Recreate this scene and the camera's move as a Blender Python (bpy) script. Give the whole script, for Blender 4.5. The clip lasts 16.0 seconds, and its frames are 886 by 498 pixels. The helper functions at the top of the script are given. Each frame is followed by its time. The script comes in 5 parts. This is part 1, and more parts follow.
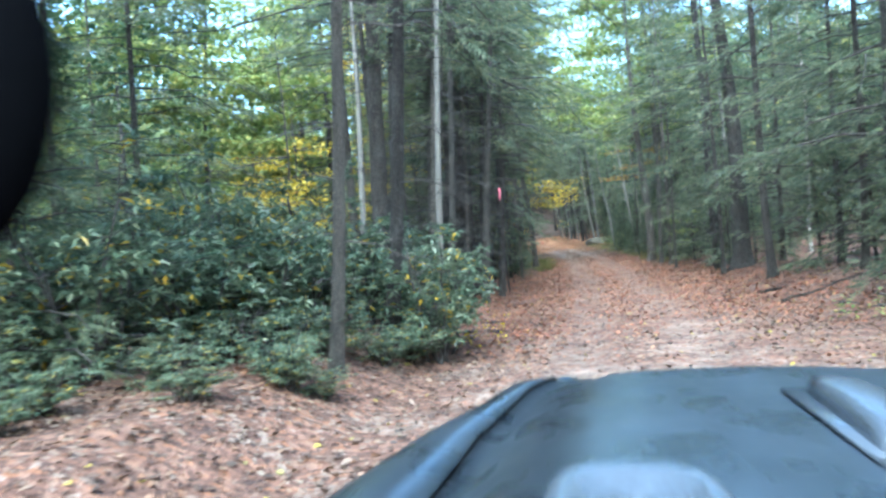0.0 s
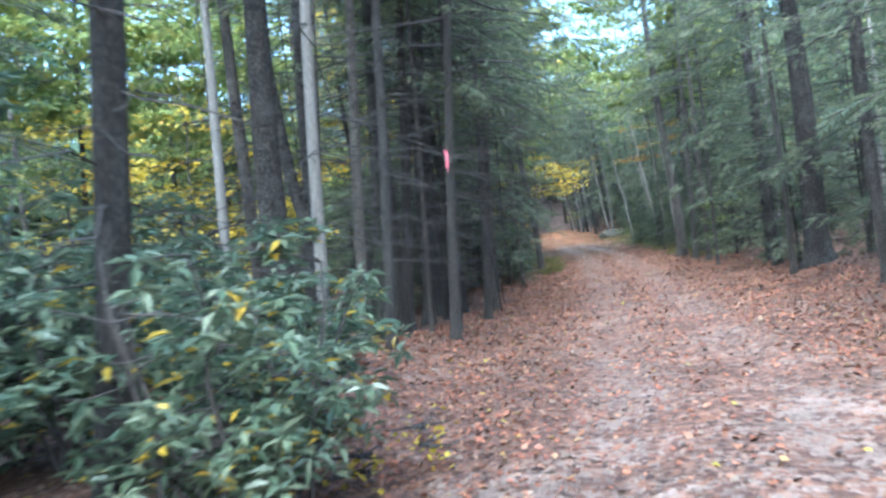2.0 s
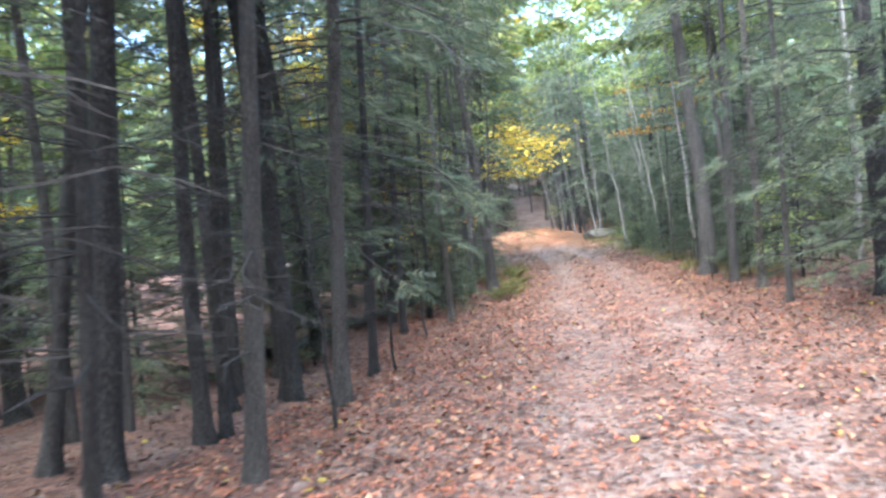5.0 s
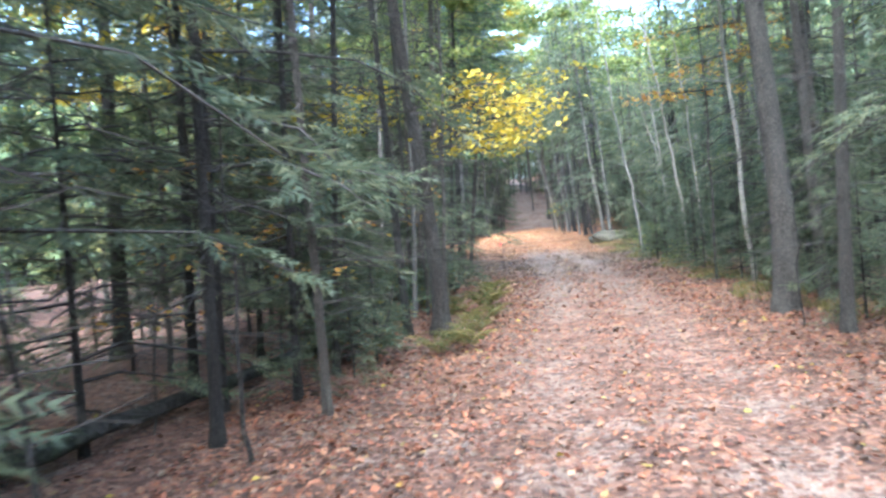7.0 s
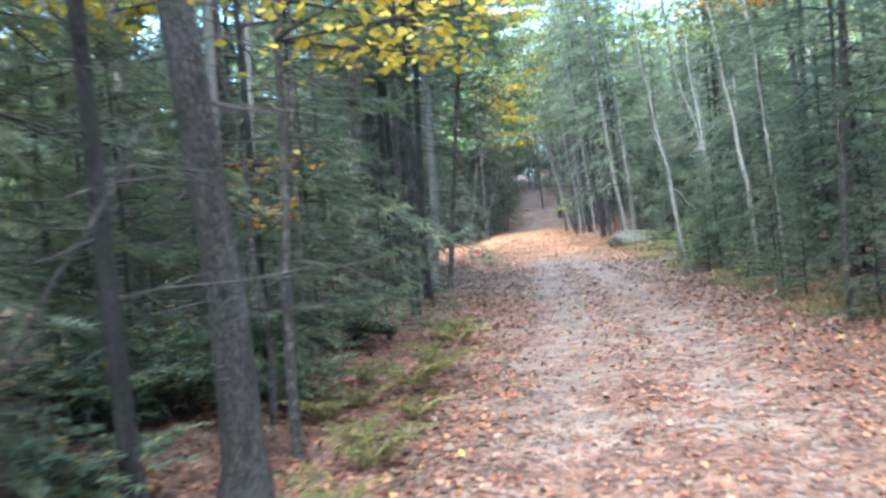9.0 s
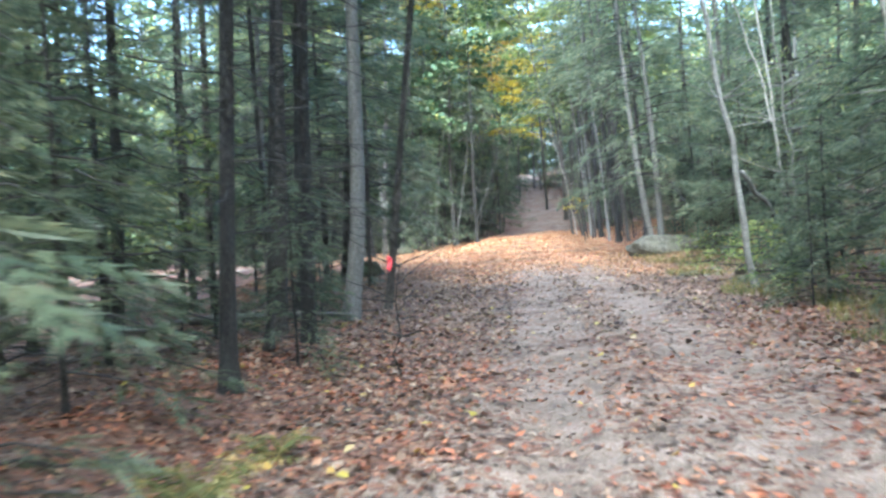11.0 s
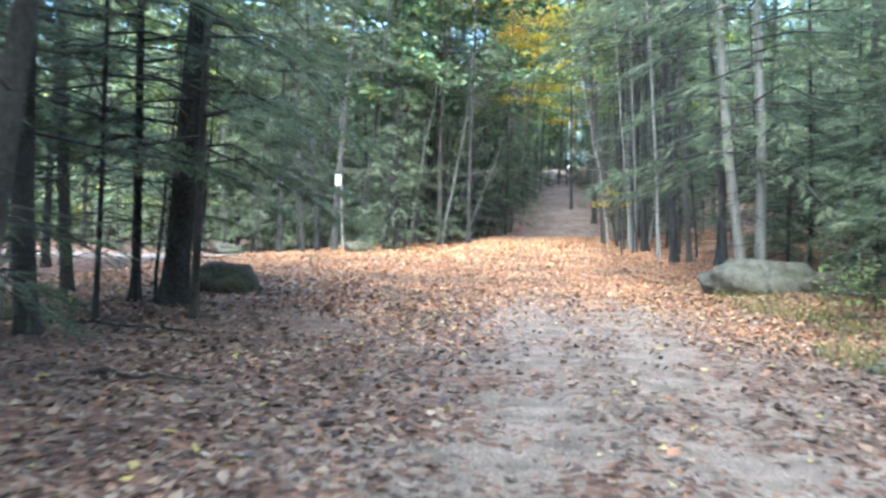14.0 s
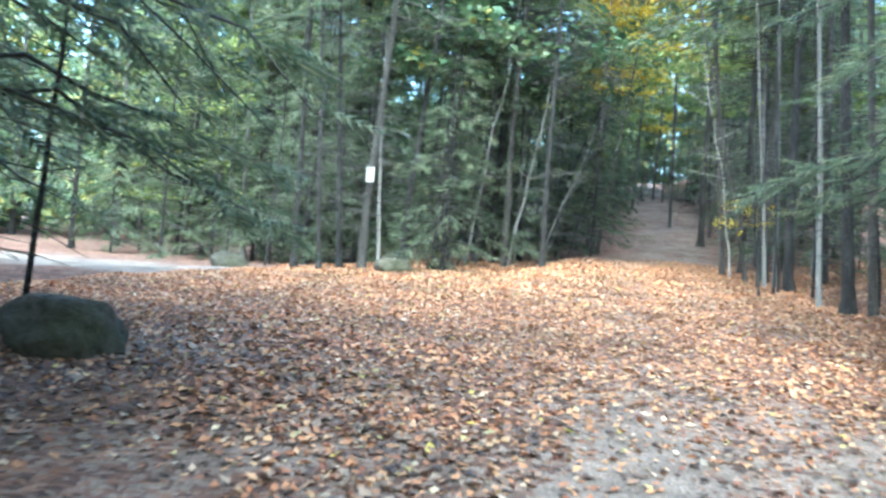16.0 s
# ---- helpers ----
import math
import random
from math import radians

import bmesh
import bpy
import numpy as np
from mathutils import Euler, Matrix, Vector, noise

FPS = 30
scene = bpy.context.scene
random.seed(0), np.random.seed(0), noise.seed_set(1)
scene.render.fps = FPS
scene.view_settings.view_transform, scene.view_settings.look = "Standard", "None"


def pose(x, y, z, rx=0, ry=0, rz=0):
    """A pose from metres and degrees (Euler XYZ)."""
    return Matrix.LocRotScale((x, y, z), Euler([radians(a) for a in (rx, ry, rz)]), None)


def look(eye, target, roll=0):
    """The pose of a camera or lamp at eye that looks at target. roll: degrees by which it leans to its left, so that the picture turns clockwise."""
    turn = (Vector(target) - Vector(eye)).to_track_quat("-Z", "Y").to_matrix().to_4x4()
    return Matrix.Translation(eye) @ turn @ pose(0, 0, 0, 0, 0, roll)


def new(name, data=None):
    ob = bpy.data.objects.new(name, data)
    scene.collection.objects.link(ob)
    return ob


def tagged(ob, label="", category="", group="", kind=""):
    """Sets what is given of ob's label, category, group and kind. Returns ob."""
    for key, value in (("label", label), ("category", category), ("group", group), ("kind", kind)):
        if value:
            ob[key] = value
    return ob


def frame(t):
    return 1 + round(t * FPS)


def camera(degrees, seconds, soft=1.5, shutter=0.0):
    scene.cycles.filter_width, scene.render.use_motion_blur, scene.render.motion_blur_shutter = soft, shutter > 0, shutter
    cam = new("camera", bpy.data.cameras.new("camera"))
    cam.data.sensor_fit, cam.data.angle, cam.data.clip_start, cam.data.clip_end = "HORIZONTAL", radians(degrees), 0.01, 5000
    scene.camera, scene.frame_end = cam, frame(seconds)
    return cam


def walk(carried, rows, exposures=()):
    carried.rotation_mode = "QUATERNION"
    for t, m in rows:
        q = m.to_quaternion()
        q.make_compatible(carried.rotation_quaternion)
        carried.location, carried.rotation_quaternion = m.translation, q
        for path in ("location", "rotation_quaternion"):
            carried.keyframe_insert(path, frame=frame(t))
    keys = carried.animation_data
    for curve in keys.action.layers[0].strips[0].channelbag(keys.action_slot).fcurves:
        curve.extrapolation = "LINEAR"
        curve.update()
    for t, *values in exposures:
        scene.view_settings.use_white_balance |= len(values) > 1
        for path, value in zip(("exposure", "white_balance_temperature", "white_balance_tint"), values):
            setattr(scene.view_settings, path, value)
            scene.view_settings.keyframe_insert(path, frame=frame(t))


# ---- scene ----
cam = camera(51.5, 16.0, soft=2.6, shutter=0.4)
METRES, EYE, TILT, LEAN, TURN = 72.0, 1.5, 0.0, 5.0, 0.0
ROWS = [
    (0.0, 0.0, 0.0, 0.0, 0.0, 0.0, -0.0),
    (0.5, 0.004, 0.027, 0.0007, 0.16, -0.21, 0.48),
    (1.0, 0.0077, 0.0554, 0.001, 0.41, -0.36, 1.09),
    (1.5, 0.0123, 0.0839, 0.002, 0.66, -0.21, 2.03),
    (2.0, 0.0163, 0.1133, 0.0022, 0.78, -0.12, 2.3),
    (2.5, 0.0211, 0.1437, 0.0028, 0.71, -0.16, 2.68),
    (3.0, 0.0255, 0.1738, 0.0032, 0.44, -0.23, 2.18),
    (3.5, 0.0305, 0.2044, 0.0037, 0.13, -0.26, 1.79),
    (4.0, 0.0354, 0.2354, 0.004, -0.1, -0.35, 1.48),
    (6.5, 0.0622, 0.3924, 0.008, 0.19, -0.78, -0.37),
    (7.0, 0.0668, 0.4255, 0.0084, 0.31, -0.73, -0.2),
    (7.5, 0.0715, 0.4592, 0.0088, 0.47, -0.71, 0.01),
    (8.0, 0.0761, 0.4936, 0.0093, 0.67, -0.71, 0.14),
    (8.5, 0.0807, 0.5279, 0.0097, 0.94, -0.65, 0.28),
    (9.0, 0.085, 0.5624, 0.0101, 1.19, -0.66, 0.39),
    (11.5, 0.1045, 0.7318, 0.0089, 1.72, -0.47, -2.56),
    (12.0, 0.1076, 0.7624, 0.0094, 1.83, -0.43, -3.5),
    (12.5, 0.1108, 0.7919, 0.0101, 1.88, -0.62, -4.4),
    (13.0, 0.1138, 0.8222, 0.0107, 2.06, -0.8, -5.08),
    (13.5, 0.1164, 0.8525, 0.0112, 2.41, -0.92, -5.88),
    (14.0, 0.1185, 0.8823, 0.012, 3.05, -1.01, -6.56),
    (14.5, 0.12, 0.9117, 0.0128, 4.1, -0.89, -6.96),
    (15.0, 0.1201, 0.9403, 0.0133, 5.55, -0.98, -7.59),
    (15.5, 0.1195, 0.9672, 0.0139, 7.01, -1.06, -8.18),
    (16.0, 0.1186, 0.9915, 0.0146, 8.24, -0.97, -9.2),
]
walk(cam, [(t, pose(0, 0, EYE, TILT, LEAN, TURN) @ pose(METRES * x, METRES * y, METRES * z, 90 + pitch, roll, yaw)) for t, x, y, z, yaw, pitch, roll in ROWS],
     exposures=[(0, 2.83, 4880, -7), (0.6, 2.79, 4780, -8), (1.2, 2.78, 4700, -5), (2, 2.76, 4800, 0), (3.0, 2.94, 4920, 3), (4.0, 3.18, 5150, 6), (6.5, 3.42, 5180, 6), (7.5, 3.42, 5050, 0), (8.3, 3.42, 5000, 0), (9.0, 3.42, 4950, 0), (11.5, 3.42, 5080, -2), (13.0, 3.4, 5080, -2), (15.0, 3.38, 4880, -7), (16.0, 3.28, 4800, -10)])

# ---- light ----
world = bpy.data.worlds.new("sky")
scene.world = world
world.use_nodes = True
wn = world.node_tree.nodes
sky = wn.new("ShaderNodeTexSky")
sky.sky_type, sky.sun_disc = "NISHITA", False
sky.sun_elevation, sky.sun_rotation = radians(48), radians(189)
sky.air_density, sky.dust_density, sky.ozone_density = 1.0, 3.0, 1.0
wn["Background"].inputs["Strength"].default_value = 0.15
world.node_tree.links.new(sky.outputs["Color"], wn["Background"].inputs["Color"])
sun = new("sun", bpy.data.lights.new("sun", "SUN"))
sun.data.energy, sun.data.angle, sun.data.color = 1.7, radians(40), (1.0, 0.97, 0.92)
sun.matrix_world = look((0, 0, 50), (7, 44, 0))



# ---- materials ----
def nodes(name, rough=0.9):
    m = bpy.data.materials.new(name)
    m.use_nodes = True
    b = m.node_tree.nodes["Principled BSDF"]
    b.inputs["Roughness"].default_value = rough
    return m, m.node_tree.nodes, m.node_tree.links, b


def ramp_node(n, stops):
    r = n.new("ShaderNodeValToRGB")
    e = r.color_ramp.elements
    while len(e) < len(stops):
        e.new(0.5)
    for el, (p, c) in zip(e, stops):
        el.position, el.color = p, (*c, 1)
    return r


def leaf_material(name, stops, gloss=0.55, through_part=0.35):
    """Leaves: a colour of its own for each, some light passing through."""
    m, n, l, b = nodes(name, gloss)
    geo, r = n.new("ShaderNodeNewGeometry"), ramp_node(n, stops)
    l.new(geo.outputs["Random Per Island"], r.inputs[0])
    tex = n.new("ShaderNodeTexNoise")
    tex.inputs["Scale"].default_value = 0.7
    info = n.new("ShaderNodeTexCoord")
    l.new(info.outputs["Object"], tex.inputs["Vector"])
    mixv = n.new("ShaderNodeMix")
    mixv.data_type, mixv.blend_type = "RGBA", "MULTIPLY"
    v = ramp_node(n, [(0.3, (0.65, 0.7, 0.65)), (0.7, (1.25, 1.2, 1.1))])
    l.new(tex.outputs["Fac"], v.inputs[0])
    mixv.inputs["Factor"].default_value = 1
    l.new(r.outputs[0], mixv.inputs["A"])
    l.new(v.outputs[0], mixv.inputs["B"])
    l.new(mixv.outputs["Result"], b.inputs["Base Color"])
    tr, mix = n.new("ShaderNodeBsdfTranslucent"), n.new("ShaderNodeMixShader")
    mix.inputs[0].default_value = through_part
    l.new(mixv.outputs["Result"], tr.inputs["Color"])
    l.new(b.outputs[0], mix.inputs[1])
    l.new(tr.outputs[0], mix.inputs[2])
    l.new(mix.outputs[0], n["Material Output"].inputs["Surface"])
    return m


def bark_material(name, dark, light, scale=9.0, stretch=0.4, strength=0.8, patch=None, patch_amount=0.6, plates=0.0):
    m, n, l, b = nodes(name, 0.95)
    co, mp = n.new("ShaderNodeTexCoord"), n.new("ShaderNodeMapping")
    mp.inputs["Scale"].default_value = (1, 1, stretch)
    l.new(co.outputs["Object"], mp.inputs["Vector"])
    t1, t2 = n.new("ShaderNodeTexNoise"), n.new("ShaderNodeTexNoise")
    t1.inputs["Scale"].default_value, t1.inputs["Detail"].default_value = scale, 8
    t1.inputs["Roughness"].default_value = 0.65
    plate = n.new("ShaderNodeTexVoronoi")
    plate.feature = "DISTANCE_TO_EDGE"
    plate.inputs["Scale"].default_value = 0.7 * scale
    bent = n.new("ShaderNodeMix")
    bent.data_type, bent.blend_type = "RGBA", "LINEAR_LIGHT"
    bent.inputs["Factor"].default_value = 0.12
    l.new(mp.outputs[0], bent.inputs["A"])
    l.new(t1.outputs["Color"], bent.inputs["B"])
    l.new(bent.outputs["Result"], plate.inputs["Vector"])
    crack = n.new("ShaderNodeMapRange")
    crack.inputs["From Max"].default_value = 0.16
    crack.inputs["To Min"].default_value = 1 - 0.75 * plates
    l.new(plate.outputs["Distance"], crack.inputs["Value"])
    t2.inputs["Scale"].default_value, t2.inputs["Detail"].default_value = 1.6, 3
    l.new(mp.outputs[0], t1.inputs["Vector"])
    l.new(co.outputs["Object"], t2.inputs["Vector"])
    r = ramp_node(n, [(0.32, dark), (0.68, light)])
    l.new(t1.outputs["Fac"], r.inputs[0])
    mx = n.new("ShaderNodeMix")
    mx.data_type = "RGBA"
    r2 = ramp_node(n, [(0.45, (0, 0, 0)), (0.7, (patch_amount,) * 3)])
    l.new(t2.outputs["Fac"], r2.inputs[0])
    l.new(r2.outputs[0], mx.inputs["Factor"])
    l.new(r.outputs[0], mx.inputs["A"])
    mx.inputs["B"].default_value = (*(patch or [0.6 * a + 0.4 * c for a, c in zip(dark, light)]), 1)
    tone = n.new("ShaderNodeMix")
    tone.data_type, tone.blend_type = "RGBA", "MULTIPLY"
    oi = n.new("ShaderNodeObjectInfo")
    r3 = ramp_node(n, [(0, (0.7, 0.7, 0.7)), (1, (1.3, 1.25, 1.2))])
    l.new(oi.outputs["Random"], r3.inputs[0])
    tone.inputs["Factor"].default_value = 1
    l.new(mx.outputs["Result"], tone.inputs["A"])
    l.new(r3.outputs[0], tone.inputs["B"])
    cut = n.new("ShaderNodeMix")
    cut.data_type, cut.blend_type = "RGBA", "MULTIPLY"
    cut.inputs["Factor"].default_value = 1
    l.new(tone.outputs["Result"], cut.inputs["A"])
    l.new(crack.outputs[0], cut.inputs["B"])
    l.new(cut.outputs["Result"], b.inputs["Base Color"])
    high = n.new("ShaderNodeMath")
    high.operation = "ADD"
    l.new(t1.outputs["Fac"], high.inputs[0])
    l.new(crack.outputs[0], high.inputs[1])
    bp = n.new("ShaderNodeBump")
    bp.inputs["Strength"].default_value, bp.inputs["Distance"].default_value = strength, 0.08
    l.new(high.outputs[0], bp.inputs["Height"])
    l.new(bp.outputs[0], b.inputs["Normal"])
    return m


BARK_DARK = bark_material("dark_bark", (0.018, 0.015, 0.012), (0.096, 0.081, 0.066), 11, 1.7, 1.0, (0.16, 0.16, 0.15), 0.4, 0.9)
BARK_GREY = bark_material("grey_bark", (0.042, 0.036, 0.030), (0.160, 0.140, 0.118), 12, 1.6, 1.0, (0.18, 0.17, 0.14), 0.55, 0.6)
BARK_PALE = bark_material("pale_bark", (0.115, 0.108, 0.094), (0.25, 0.24, 0.215), 7, 2.5, 0.3, (0.14, 0.125, 0.11), 0.55)
BARK_MOSS = bark_material("mossy_bark", (0.040, 0.038, 0.030), (0.12, 0.112, 0.09), 10, 0.7, 1.0, (0.055, 0.085, 0.025), 0.75, 0.8)
BARK_BIRCH = bark_material("birch_bark", (0.15, 0.14, 0.122), (0.32, 0.305, 0.27), 7, 2.5, 0.3, (0.15, 0.135, 0.115), 0.5)
TWIG = bark_material("twig_bark", (0.025, 0.022, 0.020), (0.072, 0.064, 0.058), 14, 0.6, 0.3)
NEEDLES = leaf_material("hemlock_needles", [(0, (0.083, 0.111, 0.073)), (0.5, (0.142, 0.170, 0.104)), (0.85, (0.203, 0.219, 0.132)), (1, (0.270, 0.265, 0.148))], 0.45, 0.55)
NEEDLES_FAR = leaf_material("far_foliage", [(0, (0.087, 0.132, 0.076)), (0.6, (0.161, 0.212, 0.097)), (0.85, (0.248, 0.265, 0.097)), (1, (0.447, 0.360, 0.086))], 0.6, 0.4)
LAUREL = leaf_material("laurel_leaves", [(0, (0.090, 0.135, 0.089)), (0.6, (0.168, 0.214, 0.139)), (0.94, (0.253, 0.289, 0.196)), (0.955, (0.599, 0.419, 0.051)), (1, (0.660, 0.449, 0.062))], 0.32, 0.42)
YELLOW = leaf_material("yellow_leaves", [(0, (0.45, 0.33, 0.035)), (0.6, (0.62, 0.47, 0.05)), (0.9, (0.68, 0.55, 0.10)), (1, (0.55, 0.26, 0.05))], 0.6, 0.5)
ORANGE = leaf_material("orange_leaves", [(0, (0.42, 0.18, 0.05)), (0.5, (0.56, 0.31, 0.07)), (1, (0.62, 0.46, 0.10))], 0.6, 0.5)
LIME = leaf_material("pale_green_leaves", [(0, (0.17, 0.23, 0.075)), (0.6, (0.27, 0.32, 0.11)), (1, (0.44, 0.41, 0.13))], 0.6, 0.5)
BROAD_GREEN = leaf_material("broad_green_leaves", [(0, (0.055, 0.10, 0.055)), (0.6, (0.09, 0.135, 0.065)), (0.93, (0.15, 0.18, 0.08)), (1, (0.42, 0.36, 0.08))], 0.5, 0.4)
FERN = leaf_material("fern_fronds", [(0, (0.110, 0.130, 0.046)), (0.6, (0.215, 0.205, 0.072)), (1, (0.36, 0.262, 0.095))], 0.7, 0.45)
LITTER = leaf_material("fallen_leaves", [(0, (0.048, 0.029, 0.022)), (0.25, (0.096, 0.057, 0.040)), (0.5, (0.144, 0.088, 0.064)), (0.72, (0.188, 0.132, 0.102)), (0.86, (0.200, 0.092, 0.046)), (0.975, (0.248, 0.188, 0.148)), (0.985, (0.360, 0.280, 0.041)), (1, (0.384, 0.296, 0.049))], 0.55, 0.15)
LITTER_ORANGE = leaf_material("fallen_orange_leaves", [(0, (0.12, 0.042, 0.026)), (0.3, (0.235, 0.082, 0.044)), (0.6, (0.32, 0.118, 0.062)), (0.9, (0.36, 0.175, 0.100)), (0.98, (0.38, 0.220, 0.14)), (1, (0.400, 0.255, 0.052))], 0.55, 0.15)
LITTER_CLEARING = leaf_material("fallen_clearing_leaves", [(0, (0.21, 0.075, 0.042)), (0.3, (0.37, 0.155, 0.07)), (0.6, (0.48, 0.23, 0.11)), (0.88, (0.53, 0.33, 0.18)), (0.96, (0.55, 0.43, 0.34)), (1, (0.58, 0.44, 0.09))], 0.55, 0.15)

LITTER_TAN = leaf_material("fallen_tan_leaves", [(0, (0.060, 0.034, 0.027)), (0.3, (0.125, 0.075, 0.055)), (0.55, (0.20, 0.130, 0.098)), (0.78, (0.30, 0.215, 0.165)), (0.9, (0.26, 0.115, 0.055)), (0.97, (0.38, 0.30, 0.24)), (1, (0.42, 0.32, 0.05))], 0.55, 0.15)


def ground_material():
    m, n, l, b = nodes("forest_floor", 0.95)
    co = n.new("ShaderNodeTexCoord")
    wob = n.new("ShaderNodeTexNoise")
    wob.inputs["Scale"].default_value = 5
    l.new(co.outputs["Object"], wob.inputs["Vector"])
    add = n.new("ShaderNodeMix")
    add.data_type, add.blend_type = "RGBA", "LINEAR_LIGHT"
    add.inputs["Factor"].default_value = 0.08
    l.new(co.outputs["Object"], add.inputs["A"])
    l.new(wob.outputs["Color"], add.inputs["B"])
    vor = n.new("ShaderNodeTexVoronoi")
    vor.inputs["Scale"].default_value = 17
    l.new(add.outputs["Result"], vor.inputs["Vector"])
    sep = n.new("ShaderNodeSeparateColor")
    l.new(vor.outputs["Color"], sep.inputs[0])
    leaf = ramp_node(n, [(0, (0.046, 0.023, 0.016)), (0.25, (0.098, 0.048, 0.032)), (0.5, (0.150, 0.074, 0.047)), (0.75, (0.19, 0.108, 0.074)), (0.9, (0.22, 0.096, 0.046)), (1, (0.23, 0.150, 0.108))])
    l.new(sep.outputs[0], leaf.inputs[0])
    big = n.new("ShaderNodeTexNoise")
    big.inputs["Scale"].default_value, big.inputs["Detail"].default_value = 0.8, 5
    l.new(co.outputs["Object"], big.inputs["Vector"])
    # dirt and gravel
    grit = n.new("ShaderNodeTexNoise")
    grit.inputs["Scale"].default_value, grit.inputs["Detail"].default_value = 38, 8
    l.new(co.outputs["Object"], grit.inputs["Vector"])
    dirt = ramp_node(n, [(0.3, (0.128, 0.083, 0.062)), (0.55, (0.218, 0.152, 0.118)), (0.75, (0.322, 0.250, 0.202))])
    l.new(grit.outputs["Fac"], dirt.inputs[0])
    at = n.new("ShaderNodeAttribute")
    at.attribute_name = "bare"
    mm = n.new("ShaderNodeMath")
    mm.operation = "MULTIPLY_ADD"
    l.new(big.outputs["Fac"], mm.inputs[0])
    mm.inputs[1].default_value = 2.4
    mm.inputs[2].default_value = -1.2
    ms = n.new("ShaderNodeMath")
    ms.operation = "ADD"
    ms.use_clamp = True
    l.new(at.outputs["Fac"], ms.inputs[0])
    l.new(mm.outputs[0], ms.inputs[1])
    # paler gravel on the worn stretch, the side road and the hill
    at2 = n.new("ShaderNodeAttribute")
    at2.attribute_name = "gravel"
    stone = ramp_node(n, [(0.3, (0.138, 0.104, 0.080)), (0.5, (0.238, 0.188, 0.148)), (0.72, (0.342, 0.282, 0.230))])
    l.new(grit.outputs["Fac"], stone.inputs[0])
    soil = n.new("ShaderNodeMix")
    soil.data_type = "RGBA"
    l.new(at2.outputs["Fac"], soil.inputs["Factor"])
    l.new(dirt.outputs[0], soil.inputs["A"])
    l.new(stone.outputs[0], soil.inputs["B"])
    # single leaves lie on the dirt: the cell's own number decides
    th = n.new("ShaderNodeMath")
    th.operation = "GREATER_THAN"
    l.new(ms.outputs[0], th.inputs[0])
    l.new(sep.outputs[1], th.inputs[1])
    mx = n.new("ShaderNodeMix")
    mx.data_type = "RGBA"
    l.new(th.outputs[0], mx.inputs["Factor"])
    l.new(leaf.outputs[0], mx.inputs["A"])
    l.new(soil.outputs["Result"], mx.inputs["B"])
    tone = n.new("ShaderNodeMix")
    tone.data_type, tone.blend_type = "RGBA", "MULTIPLY"
    tone.inputs["Factor"].default_value = 1
    mid = n.new("ShaderNodeTexNoise")
    mid.inputs["Scale"].default_value, mid.inputs["Detail"].default_value = 2.6, 6
    l.new(co.outputs["Object"], mid.inputs["Vector"])
    shade = ramp_node(n, [(0.32, (0.62, 0.58, 0.55)), (0.7, (1.3, 1.3, 1.3))])
    l.new(mid.outputs["Fac"], shade.inputs[0])
    l.new(mx.outputs["Result"], tone.inputs["A"])
    l.new(shade.outputs[0], tone.inputs["B"])
    l.new(tone.outputs["Result"], b.inputs["Base Color"])
    bp = n.new("ShaderNodeBump")
    bp.inputs["Strength"].default_value, bp.inputs["Distance"].default_value = 0.9, 0.03
    ha = n.new("ShaderNodeMath")
    ha.operation = "ADD"
    l.new(vor.outputs["Distance"], ha.inputs[0])
    l.new(grit.outputs["Fac"], ha.inputs[1])
    l.new(ha.outputs[0], bp.inputs["Height"])
    l.new(bp.outputs[0], b.inputs["Normal"])
    return m


GROUND = ground_material()

# ---- the lie of the land ----
ROAD_X = np.array([(-60, -8), (0, 0.7), (8, 1.85), (17, 3.25), (26, 4.8), (35.5, 6.2), (45.5, 7.4), (55, 8.4), (63.5, 9.1), (71, 9.6), (85, 10.2), (95, 10.7), (114, 12.9), (130, 13.6), (160, 14)]).T
ROAD_Z = np.array([(-60, -0.5), (0, 0), (10, -0.1), (20, -0.2), (35, -0.2), (45, -0.05), (50, 0.08), (60, 0.15), (68, 0.25), (76, 0.36), (87, 0.95), (95, 1.4), (107, 1.95), (114, 2.8), (125, 3.9), (134, 5.4), (160, 9), (300, 14)]).T
LEFT = np.array([(-60, 0.3), (10, 0.55), (20, 0.55), (27, 0.15), (36, -0.2), (41, 0.05), (46, 0.35), (60, 0.2), (68, 0), (80, 0.05), (95, -0.25), (130, -0.5)]).T
RIGHT = np.array([(-60, 0.3), (23, 0.4), (30, 0.3), (38, 0), (45, 0.1), (50, -0.2), (68, 0.1), (75, 0.1), (85, 0.25), (130, 0.8)]).T


def smooth(a, b, v):
    v = np.clip((v - a) / (b - a), 0, 1)
    return v * v * (3 - 2 * v)


def off_road(x, y):
    return x - np.interp(y, *ROAD_X)


